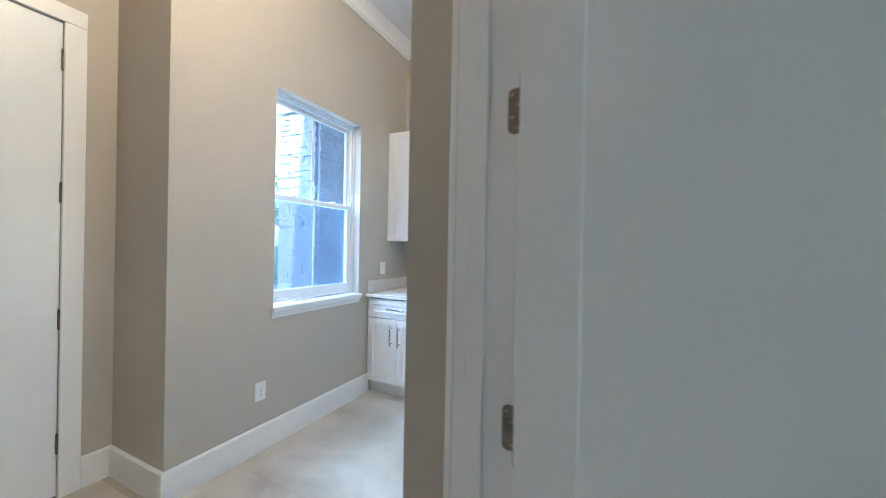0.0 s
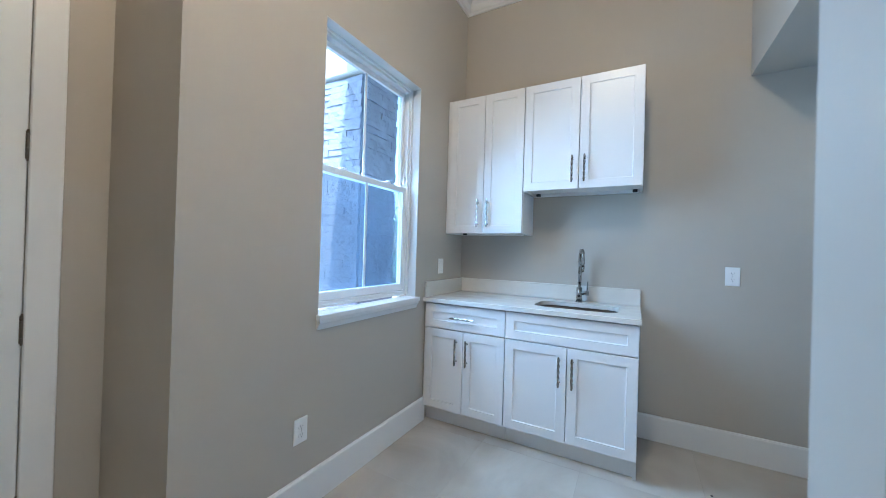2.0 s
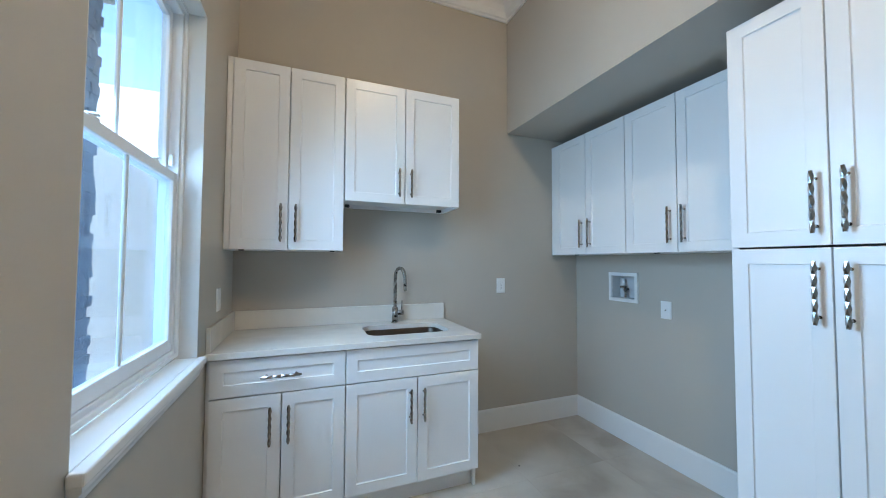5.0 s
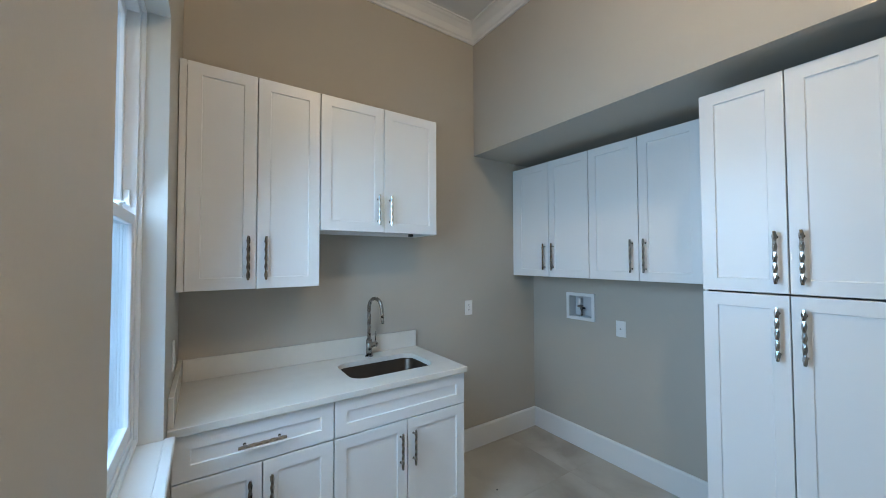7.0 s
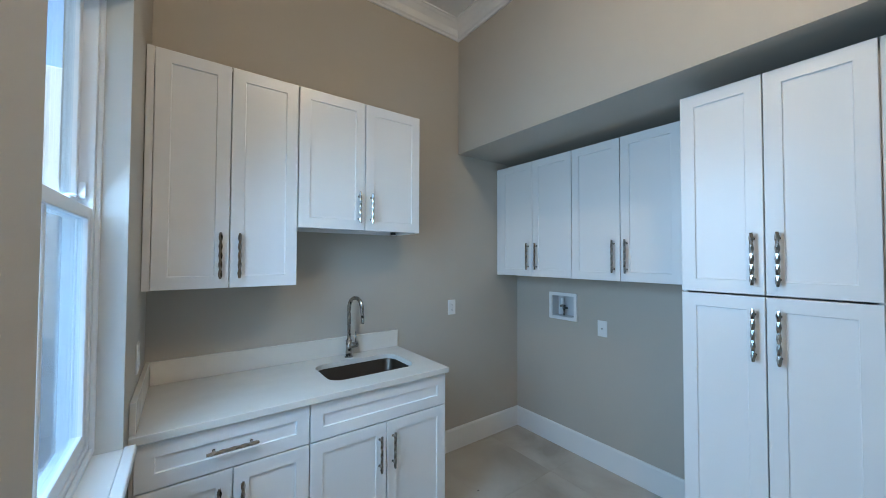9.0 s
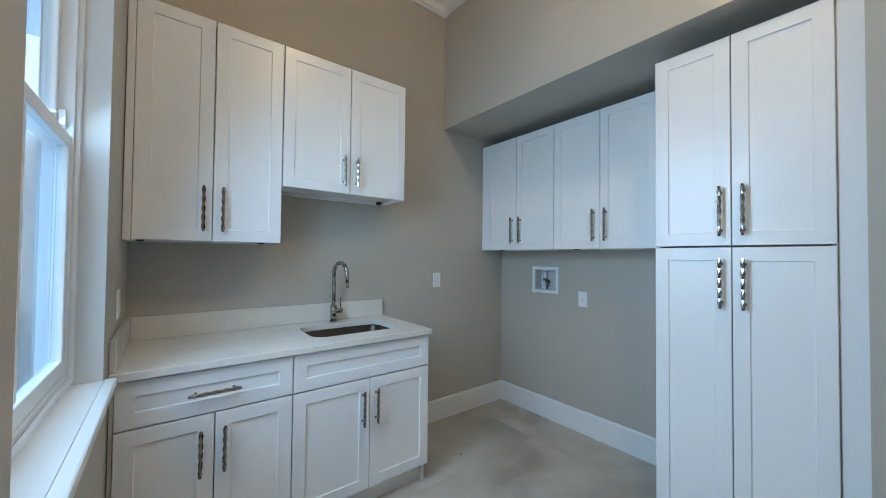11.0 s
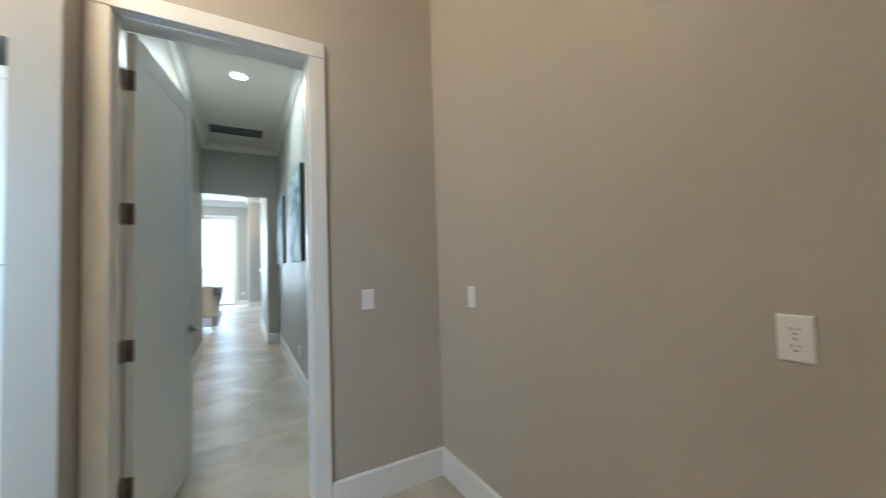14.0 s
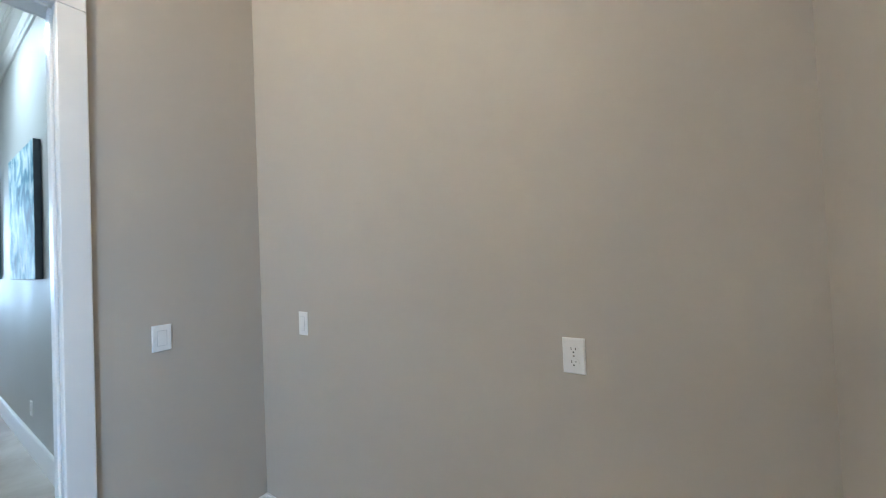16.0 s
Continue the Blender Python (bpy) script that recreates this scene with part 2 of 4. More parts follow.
def to_mesh(name, bm, material, smooth=False):
    bmesh.ops.recalc_face_normals(bm, faces=bm.faces)
    me = bpy.data.meshes.new(name)
    bm.to_mesh(me)
    bm.free()
    me.materials.append(material)
    if smooth:
        for p in me.polygons:
            p.use_smooth = True
    return me


def part(name, bm, material, parent=None, label="", smooth=False, m=None):
    ob = new(name, to_mesh(name, bm, material, smooth))
    if parent:
        ob.parent = parent
    if m is not None:
        ob.matrix_local = m
    return tagged(ob, label)


def share(name, me, parent, m):
    ob = new(name, me)
    ob.parent = parent
    ob.matrix_local = m
    return ob


def thing(name, label, category, m=None, group="", kind=""):
    ob = new(name)
    ob.empty_display_size = 0.05
    if m is not None:
        ob.matrix_world = m
    return tagged(ob, label, category, group, kind)


def structure(name, bm, material, label, category, smooth=False):
    return tagged(part(name, bm, material, None, "", smooth), label, category, "", "structure")


def run(bm, pts, profile, side=1, closed=False):
    """Sweep a profile of (out from the wall, height) along plan points with mitred corners; side 1: the room lies to the left of the way."""
    P = [Vector((*p, 0)) for p in pts]
    n = len(P)
    cols = []
    for i in range(n):
        a = P[i] - P[i - 1] if (i or closed) else None
        b = P[(i + 1) % n] - P[i] if (i < n - 1 or closed) else None
        na = Vector((-a.y, a.x, 0)).normalized() * side if a is not None else None
        nb = Vector((-b.y, b.x, 0)).normalized() * side if b is not None else None
        if na is None:
            o = nb
        elif nb is None:
            o = na
        else:
            o = (na + nb) / (1 + na.dot(nb))
        cols.append([bm.verts.new((P[i].x + o.x * u, P[i].y + o.y * u, h)) for u, h in profile])
    k = len(profile)
    for i in range(n if closed else n - 1):
        a, b = cols[i], cols[(i + 1) % n]
        for j in range(k):
            bm.faces.new((a[j], b[j], b[(j + 1) % k], a[(j + 1) % k]))
    if not closed:
        bm.faces.new(cols[0])
        bm.faces.new(cols[-1][::-1])
    return bm


def shaker(w, h, t=0.02, rail=0.058, depth=0.007, ch=0.0018):
    """A framed cabinet front: x 0..w, z 0..h, its face towards -y at y = -t."""
    bm = bmesh.new()

    def rect(i, y):
        return [bm.verts.new(c) for c in ((i, y, i), (w - i, y, i), (w - i, y, h - i), (i, y, h - i))]
    loops = [rect(0, 0), rect(0, -t + ch), rect(ch, -t), rect(rail, -t), rect(rail + 0.0015, -t + depth * 0.8), rect(rail + 0.004, -t + depth)]
    for a, b in zip(loops, loops[1:]):
        for k in range(4):
            bm.faces.new((a[k], a[(k + 1) % 4], b[(k + 1) % 4], b[k]))
    bm.faces.new(loops[-1])
    bm.faces.new(loops[0][::-1])
    return bm


# ---- large structure ----
H = 3.55
FIN, DOORX, NICHE, SOF = 1.532, 1.713, 2.66, 1.953
HALLX, SOUTH, HALLS = 1.858, -4.087, -3.555


def wall(name, boxes, material=M_WALL, label="smooth greige painted wall"):
    bm = bmesh.new()
    for b in boxes:
        bx(bm, *b)
    return structure(name, bm, material, label, "wall")


wall("wall_north", [(-0.16, 2.81, 0, 0.15, -0.05, H)])
WY0, WY1, WZ0, WZ1 = -1.592, -0.724, 0.915, 2.38
wall("wall_window", [(-0.16, 0, -2.21, WY0, -0.05, H), (-0.16, 0, WY1, 0, -0.05, H), (-0.16, 0, WY0, WY1, -0.05, WZ0 - 0.03), (-0.16, 0, WY0, WY1, WZ1, H)])
wall("wall_return", [(-0.67, -0.16, -2.21, -2.05, -0.05, H)])
wall("wall_west", [(-0.67, -0.535, -4.25, -3.29, -0.05, H), (-0.67, -0.535, -2.43, -2.21, -0.05, H), (-0.67, -0.535, -3.29, -2.43, 2.45, H)])
wall("wall_south", [(-0.535, HALLX, -4.25, SOUTH, -0.05, H)])
wall("wall_door", [(DOORX, HALLX, SOUTH, -3.321, -0.05, H), (DOORX, HALLX, -2.483, -2.40, -0.05, H), (DOORX, HALLX, -3.321, -2.483, 2.503, H)])
wall("wall_fin", [(FIN, 6.8, -2.40, -2.26, -0.05, H)])
wall("wall_niche", [(NICHE + 0.085, 2.81, -2.26, 0, -0.05, H), (NICHE, NICHE + 0.085, -2.26, -0.603, -0.05, H), (NICHE, NICHE + 0.085, -0.395, 0, -0.05, H),
                    (NICHE, NICHE + 0.085, -0.603, -0.395, -0.05, 1.053), (NICHE, NICHE + 0.085, -0.603, -0.395, 1.223, H)])
structure("soffit", box(SOF, NICHE, -2.26, 0, 2.382, H), M_WALL, "boxed greige soffit over the laundry niche", "soffit")
wall("wall_hall_south", [(HALLX, 6.8, -3.74, HALLS, -0.05, H)], M_WALL_H, "grey painted hall wall")
wall("wall_header", [(6.8, 6.95, -2.40, 3.0, -0.05, 4.0), (6.8, 6.95, -3.74, -3.375, -0.05, 4.0), (6.8, 6.95, -3.375, -2.40, 2.635, 4.0)], M_WALL_H, "grey wall with a cased opening to the living room")
wall("wall_living_south", [(6.95, 9.2, -3.74, -3.375, -0.05, 4.0), (9.2, 15.3, -3.82, -3.68, -0.05, 4.0)], M_WALL_H)
wall("wall_living_north", [(6.8, 15.45, 3.0, 3.15, -0.05, 4.0)], M_WALL_H)
wall("wall_living_far", [(15.3, 15.45, -3.82, -2.74, -0.05, 4.0), (15.3, 15.45, 0.75, 3.0, -0.05, 4.0), (15.3, 15.45, -2.74, 0.75, 3.30, 4.0)], M_WALL_H)
wall("wall_pillar", [(14.0, 15.3, -3.68, -3.17, -0.05, 4.0)], M_WALL_H, "greige painted wall pier")
structure("ceiling", box(-0.67, 2.81, -4.25, 0.15, 3.43, 3.6), M_CEIL, "white painted laundry ceiling", "ceiling")
structure("ceiling_hall", box(HALLX - 0.05, 6.8, -3.74, -2.3, 3.50, 3.65), M_CEIL, "white painted hall ceiling", "ceiling")
structure("ceiling_living", box(6.8, 15.45, -3.82, 3.15, 3.92, 4.05), M_CEIL, "white painted living room ceiling", "ceiling")

BASE = [(0, 0), (0.016, 0), (0.016, 0.158), (0.010, 0.168), (0, 0.168)]


def baseboard(pts, side):
    structure("baseboard", run(bmesh.new(), pts, BASE, side), M_TRIM, "tall white painted baseboard", "baseboard")


baseboard([(0, -0.585), (0, -2.21), (-0.535, -2.21), (-0.535, -2.343)], 1)
baseboard([(1.384, 0), (NICHE, 0), (NICHE, -1.576)], -1)
baseboard([(2.035, -2.26), (FIN, -2.26), (FIN, -2.40), (DOORX, -2.40), (DOORX, -2.409)], -1)
baseboard([(DOORX, -3.396), (DOORX, SOUTH), (-0.535, SOUTH), (-0.535, -3.375)], -1)
baseboard([(1.86, HALLS), (6.8, HALLS), (6.8, -3.375), (9.2, -3.375)], 1)
baseboard([(1.86, -2.40), (6.95, -2.40)], -1)
baseboard([(12.0, -3.68), (14.0, -3.68), (14.0, -3.17), (15.3, -3.17), (15.3, -2.80)], 1)


def crown(pts, z, side, closed, drop=0.115):
    prof = [(0, z - drop), (0.012, z - drop), (0.018, z - drop + 0.012), (0.03, z - drop + 0.02), (0.045, z - 0.055), (0.075, z - 0.028), (0.085, z - 0.022),
            (0.095, z - 0.012), (0.105, z - 0.01), (0.105, z + 0.005), (0, z + 0.005)]
    structure("crown_trim", run(bmesh.new(), pts, prof, side, closed), M_TRIM, "white stepped crown moulding", "crown moulding")


crown([(0, 0), (SOF, 0), (SOF, -2.26), (FIN, -2.26), (FIN, -2.40), (DOORX, -2.40), (DOORX, SOUTH), (-0.535, SOUTH), (-0.535, -2.21), (0, -2.21)], 3.43, -1, True)
crown([(HALLX, HALLS), (6.8, HALLS), (6.8, -2.40), (HALLX, -2.40)], 3.50, 1, True)
crown([(6.95, -3.375), (9.2, -3.375), (9.2, -3.68), (14.0, -3.68), (14.0, -3.17), (15.3, -3.17), (15.3, 3.0), (6.95, 3.0)], 3.92, 1, True, 0.2)

# door frames
CAS = [(0, 0), (0.085, 0), (0.085, 0.012), (0.079, 0.018), (0.006, 0.018), (0, 0.012)]


def casing(name, plane, out, y0, y1, z1, label):
    """Casing boards round an opening in a wall of constant x; out: +1 or -1, the side on which they stand proud."""
    t = thing(name, label, "door casing", pose(plane, 0, 0), kind="structure")
    w = 0.086
    x = lambda a, b: (min(a * out, b * out), max(a * out, b * out))
    for a, b in ((y0 - w, y0), (y1, y1 + w)):
        part("casing_board", box(*x(0, 0.018), a, b, 0, z1 + w * 0.0, bevel=0.003), M_TRIM, t)
    part("casing_head", box(*x(0, 0.019), y0 - w, y1 + w, z1 + 0.0005, z1 + w, bevel=0.003), M_TRIM, t)
    return t


DY0, DY1, DZ = -3.308, -2.497, 2.489
casing("trim_door_room", DOORX, -1, DY0, DY1, DZ, "white painted casing round the hall doorway")
casing("trim_door_hall", HALLX, 1, DY0, DY1, DZ, "white painted casing on the hall side of the doorway")
casing("trim_door_west", -0.535, 1, -3.275, -2.43, 2.445, "white painted casing round the closed door")
jamb = thing("door_jamb", "white painted door jamb with stop", "door jamb", kind="structure")
part("jamb_side", box(DOORX + 0.001, HALLX - 0.001, DY1, DY1 + 0.0135, 0, DZ), M_TRIM, jamb)
part("jamb_side", box(DOORX + 0.001, HALLX - 0.001, DY0 - 0.0125, DY0, 0, DZ), M_TRIM, jamb)
part("jamb_head", box(DOORX + 0.001, HALLX - 0.001, DY0, DY1, DZ + 0.0005, DZ + 0.0135), M_TRIM, jamb)
part("stop", box(1.745, 1.785, DY1 - 0.011, DY1 - 0.0005, 0, DZ - 0.011, bevel=0.002), M_TRIM, jamb)
part("stop", box(1.745, 1.785, DY0 + 0.0005, DY0 + 0.011, 0, DZ - 0.011, bevel=0.002), M_TRIM, jamb)
part("stop", box(1.745, 1.785, DY0 + 0.011, DY1 - 0.011, DZ - 0.011, DZ - 0.0005, bevel=0.002), M_TRIM, jamb)


for z in (2.245, 1.604, 0.966, 0.345):
    bm = box(1.826, 1.8575, DY1 - 0.0022, DY1 - 0.0003, z - 0.046, z + 0.046)
    bmesh.ops.bevel(bm, geom=[e for e in bm.edges if abs(e.verts[0].co.y - e.verts[1].co.y) > 0.001], offset=0.012, segments=4, affect="EDGES", profile=0.5)
    plate = part("hinge_plate", bm, M_HINGE, jamb, "satin nickel hinge plate")
    for dx, dz in ((0.012, 0.034), (0.024, 0.012), (0.012, -0.012), (0.024, -0.034)):
        part("screw", cyl(bmesh.new(), (1.822 + dx, DY1 - 0.0022, z + dz), (1.822 + dx, DY1 - 0.0032, z + dz), 0.0038, n=10), M_STEEL, plate)


def hinge_bm(swing=None):
    """A butt hinge: barrel along z at the origin, one leaf along +x, one turned by swing degrees."""
    bm = bmesh.new()
    for k in range(5):
        cyl(bm, (0, 0, -0.05 + 0.02 * k + 0.0005), (0, 0, -0.05 + 0.02 * (k + 1) - 0.0005), 0.0075, n=12)
    cyl(bm, (0, 0, 0.05), (0, 0, 0.056), 0.0045, n=10)
    cyl(bm, (0, 0, -0.056), (0, 0, -0.05), 0.0045, n=10)
    for a in (() if swing is None else (0, swing)):
        s = len(bm.verts)
        bm.verts.ensure_lookup_table()
        bx(bm, 0.004, 0.034, -0.0015, 0.0015, -0.05, 0.05, bevel=0.0008)
        bm.verts.ensure_lookup_table()
        bmesh.ops.rotate(bm, cent=(0, 0, 0), matrix=Matrix.Rotation(radians(a), 3, "Z"), verts=bm.verts[s:])
    return bm


def lever(parent, x, z, face):
    """A lever handle on the face of a door at y = face."""
    s = 1 if face > -0.01 else -1
    bm = bmesh.new()
    cyl(bm, (x, face, z), (x, face + s * 0.008, z), 0.032, n=28)
    cyl(bm, (x, face, z), (x, face + s * 0.05, z), 0.010, n=16)
    tube(bm, [(x, face + s * 0.05, z), (x - 0.02, face + s * 0.053, z), (x - 0.06, face + s * 0.052, z), (x - 0.115, face + s * 0.048, z + 0.002)], [0.010, 0.010, 0.009, 0.007], 12)
    part("lever_handle", bm, M_CHROME, parent, "polished nickel lever handle", True)


def panel_door(name, w, h, m, label):
    """A flush-framed single panel door: x 0..w from the hinge, y -0.04..0."""
    t = thing(name, label, "door", m, kind="structure")
    bm = shaker(w, h, 0.04, 0.115, 0.0025, 0.002)
    part("door_leaf", bm, M_DOOR, t)
    return t


hall_door = panel_door("door_hall", 0.798, 2.466, pose(1.868, -2.509, 0.012, 0, 0, -9.8), "white single-panel door standing open into the hall")
lever(hall_door, 0.75, 0.93, -0.04)
lever(hall_door, 0.75, 0.93, 0.0)
part("strike_plate", box(0.7975, 0.7992, -0.034, -0.006, 0.88, 0.98), M_HINGE, hall_door)
for z in (2.245, 1.604, 0.966, 0.345):
    part("hinge", hinge_bm(), M_HINGE, hall_door, "satin nickel butt hinge", m=pose(-0.004, 0.008, z - 0.012, 0, 0, -90))
for z in (2.245, 1.604, 0.966, 0.345):
    part("hinge_plate", box(-0.0018, -0.0002, -0.037, -0.001, z - 0.062, z + 0.038, bevel=0.0006), M_HINGE, hall_door, "satin nickel hinge plate")
west_door = panel_door("door_west", 0.842, 2.428, pose(-0.5365, -2.4315, 0.012, 0, 0, -90), "white flush door, closed, with nickel hinges")
for ob in west_door.children:
    ob.data = to_mesh("door_leaf", box(0, 0.842, -0.04, 0, 0, 2.428, bevel=0.002), M_DOOR)
for z in (2.24, 1.56, 0.91, 0.27):
    part("hinge", hinge_bm(), M_HINGE, west_door, "satin nickel butt hinge", m=pose(-0.0005, 0.005, z))
lever(west_door, 0.78, 0.93, 0.0)
# black strip filling the gap below the leaf, in place of its shade
part("threshold_seal", box(0.002, 0.840, -0.036, -0.004, -0.0105, -0.001), M_DARK, west_door, "dark strip standing in for the shade in the gap under the door")

# floor: a bed with the tiles on it
floor = structure("floor", box(-0.67, 15.45, -4.25, 3.15, -0.06, -0.0008), M_GROUT, "large beige-grey porcelain floor tiles", "floor")


def skirt_tile(w, d):
    bm = bmesh.new()
    g, c = 0.0005, 0.0003
    lo = [bm.verts.new(p) for p in ((g, g, -0.006), (w - g, g, -0.006), (w - g, d - g, -0.006), (g, d - g, -0.006))]
    mi = [bm.verts.new(p) for p in ((g, g, -c), (w - g, g, -c), (w - g, d - g, -c), (g, d - g, -c))]
    hi = [bm.verts.new(p) for p in ((g + c, g + c, 0), (w - g - c, g + c, 0), (w - g - c, d - g - c, 0), (g + c, d - g - c, 0))]
    for a, b in ((lo, mi), (mi, hi)):
        for k in range(4):
            bm.faces.new((a[k], a[(k + 1) % 4], b[(k + 1) % 4], b[k]))
    bm.faces.new(hi)
    return to_mesh("tile", bm, M_TILE)


# ---- window ----
win = thing("window_1", "white vinyl single-hung window with drywall returns", "window", kind="structure")
FX0, FX1 = -0.150, -0.078


def frame_bm(x0, x1, y0, y1, z0, z1, w, bevel=0.002, wb=None):
    bm = bmesh.new()
    wb = w if wb is None else wb
    bx(bm, x0, x1, y0, y0 + w, z0, z1, bevel=bevel)
    bx(bm, x0, x1, y1 - w, y1, z0, z1, bevel=bevel)
    bx(bm, x0 + 0.0005, x1 - 0.0005, y0 + w, y1 - w, z1 - w, z1, bevel=bevel)
    bx(bm, x0 + 0.0005, x1 - 0.0005, y0 + w, y1 - w, z0, z0 + wb, bevel=bevel)
    return bm


part("window_frame", frame_bm(FX0, FX1, WY0 + 0.001, WY1 - 0.001, WZ0 + 0.012, WZ1 - 0.001, 0.032), M_VINYL, win)
part("frame_lip", frame_bm(FX1, FX1 + 0.012, WY0 + 0.001, WY1 - 0.001, WZ0 + 0.013, WZ1 - 0.001, 0.016), M_VINYL, win)
ZM = 1.655
up_sash = part("upper_sash", frame_bm(-0.138, -0.112, WY0 + 0.034, WY1 - 0.034, ZM - 0.012, WZ1 - 0.034, 0.030), M_VINYL, win)
lo_sash = part("lower_sash", frame_bm(-0.110, -0.082, WY0 + 0.034, WY1 - 0.034, WZ0 + 0.046, ZM + 0.022, 0.036, wb=0.046), M_VINYL, win)
part("pane", box(-0.127, -0.123, WY0 + 0.06, WY1 - 0.06, ZM + 0.015, WZ1 - 0.06), M_GLASS, up_sash).visible_shadow = False
part("pane", box(-0.098, -0.094, WY0 + 0.066, WY1 - 0.066, WZ0 + 0.088, ZM - 0.01), M_GLASS, lo_sash).visible_shadow = False
YM = (WY0 + WY1) / 2
part("muntin", box(-0.1295, -0.1205, YM - 0.009, YM + 0.009, ZM + 0.015, WZ1 - 0.06, bevel=0.002), M_VINYL, up_sash)
part("muntin", box(-0.1005, -0.0915, YM - 0.009, YM + 0.009, WZ0 + 0.088, ZM - 0.01, bevel=0.002), M_VINYL, lo_sash)
scr = part("insect_screen", box(-0.1445, -0.1435, WY0 + 0.034, WY1 - 0.034, WZ0 + 0.046, ZM), M_SCREEN, win, "dark insect screen")
scr.visible_shadow = False
for y in (YM - 0.2, YM + 0.2):
    bm = box(-0.106, -0.086, y - 0.028, y + 0.028, ZM + 0.0215, ZM + 0.032, bevel=0.002)
    bx(bm, -0.100, -0.078, y - 0.008, y + 0.012, ZM + 0.032, ZM + 0.038, bevel=0.002)
    part("sash_lock", bm, M_VINYL, lo_sash)
for y in (WY0 + 0.04, WY1 - 0.05):
    part("tilt_latch", box(-0.110, -0.0935, y, y + 0.012, ZM + 0.05, ZM + 0.10, bevel=0.002), M_VINYL, up_sash)
bm = box(-0.0795, 0.001, WY0 + 0.001, WY1 - 0.001, WZ0 - 0.0285, WZ0 - 0.0005)
bx(bm, 0.001, 0.032, WY0 - 0.014, WY1 + 0.014, WZ0 - 0.0295, WZ0 + 0.0, bevel=0.005, seg=2)
part("window_sill", bm, M_TRIM, win, "white painted wooden sill")
bm = run(bmesh.new(), [(0.0005, WY0 - 0.006), (0.0005, WY1 + 0.006)], [(0, WZ0 - 0.076), (0.007, WZ0 - 0.076), (0.009, WZ0 - 0.066), (0.015, WZ0 - 0.052), (0.024, WZ0 - 0.042), (0.024, WZ0 - 0.030), (0, WZ0 - 0.030)], -1)
part("apron", bm, M_TRIM, win)
# thin sheets over the returns carry the paler colour that imitates window light
part("return_lining", box(-0.078, -0.0006, WY1 - 0.004, WY1 - 0.0005, WZ0, WZ1 - 0.001), M_RETURN_LIT, win, "drywall return, its wall paint paled to stand in for window light")
part("return_lining", box(-0.078, -0.0006, WY0 + 0.0005, WY0 + 0.004, WZ0, WZ1 - 0.001), M_RETURN_LIT, win, "drywall return, its wall paint paled to stand in for window light")
part("return_lining", box(-0.078, -0.0006, WY0 + 0.004, WY1 - 0.004, WZ1 - 0.004, WZ1 - 0.0005), M_RETURN_LIT, win, "drywall return, its wall paint paled to stand in for window light")


# ---- cabinets ----
def pull_mesh(L):
    """A faceted bar pull along z, standing 0.03 off the door face (towards -y)."""
    bm = bmesh.new()
    n, rings = 5, []
    for i in range(2 * n + 1):
        z = -L / 2 + L * i / (2 * n)
        r, turn = (0.0088, 0) if i % 2 else (0.0073, 45)
        if i in (0, 2 * n):
            r = 0.0062
        rings.append([bm.verts.new((r * math.cos(radians(turn + 90 * k)), -0.030 + r * math.sin(radians(turn + 90 * k)), z)) for k in range(4)])
    for i, (a, b) in enumerate(zip(rings, rings[1:])):
        for k in range(4):
            if i % 2 == 0:
                bm.faces.new((a[k], a[(k + 1) % 4], b[(k + 1) % 4]))
                bm.faces.new((a[k], b[(k + 1) % 4], b[k]))
            else:
                bm.faces.new((a[k], a[(k + 1) % 4], b[k]))
                bm.faces.new((a[(k + 1) % 4], b[(k + 1) % 4], b[k]))
    bm.faces.new(rings[0][::-1])
    bm.faces.new(rings[-1])
    for z in (-L / 2 + 0.025, L / 2 - 0.025):
        cyl(bm, (0, 0, z), (0, -0.030, z), 0.0042, n=10)
        cyl(bm, (0, 0.0, z), (0, -0.003, z), 0.0062, n=10)
    return to_mesh("handle", bm, M_CHROME)


PULL_L, PULL_S = pull_mesh(0.214), pull_mesh(0.181)


def carcass(parent, w, d, z0, z1, toe=0.0, toe_in=0.03, lip=0.0):
    bm = bmesh.new()
    s = 0.016
    d -= 0.006
    bx(bm, 0, s, -d, 0, z0 + toe, z1)
    bx(bm, w - s, w, -d, 0, z0 + toe, z1)
    if not toe or z1 > 1:
        bx(bm, s, w - s, -d, 0, z1 - s, z1 - 0.0003)
    bx(bm, s, w - s, -d, 0, z0 + toe + lip, z0 + toe + lip + s)
    bx(bm, s, w - s, -0.008, 0, z0 + toe + lip + s, z1 - s)
    part("body", bm, M_CAB, parent)
    if lip:
        part("hanging_rail", box(s, w - s, -0.02, 0, z0, z0 + lip, bevel=0.001), M_CAB, parent)
        for x in (0.03, w - 0.06):
            part("wall_bracket", box(x, x + 0.03, -0.045, -0.0205, z0 + 0.002, z0 + lip - 0.001, bevel=0.002), M_DARK, parent, "small dark mounting bracket")
    if toe:
        part("toe_kick", box(0.001, w - 0.001, -d - 0.006 + toe_in, -d + 0.010 + toe_in, z0, z0 + toe), M_CAB, parent)


def front(parent, d, x0, x1, z0, z1, pull=None, px=0, pz=0, flat=False, name="cabinet_door"):
    g = 0.0022
    p = part(name, shaker(x1 - x0 - 2 * g, z1 - z0 - 2 * g, 0.02, 0.056), M_CAB, parent, m=pose(x0 + g, -d - 0.001, z0 + g))
    if pull:
        share("handle", pull, p, pose(px - x0 - g, -0.02, pz - z0 - g, 0, 90 if flat else 0, 0))["label"] = "faceted polished nickel bar pull"
    return p


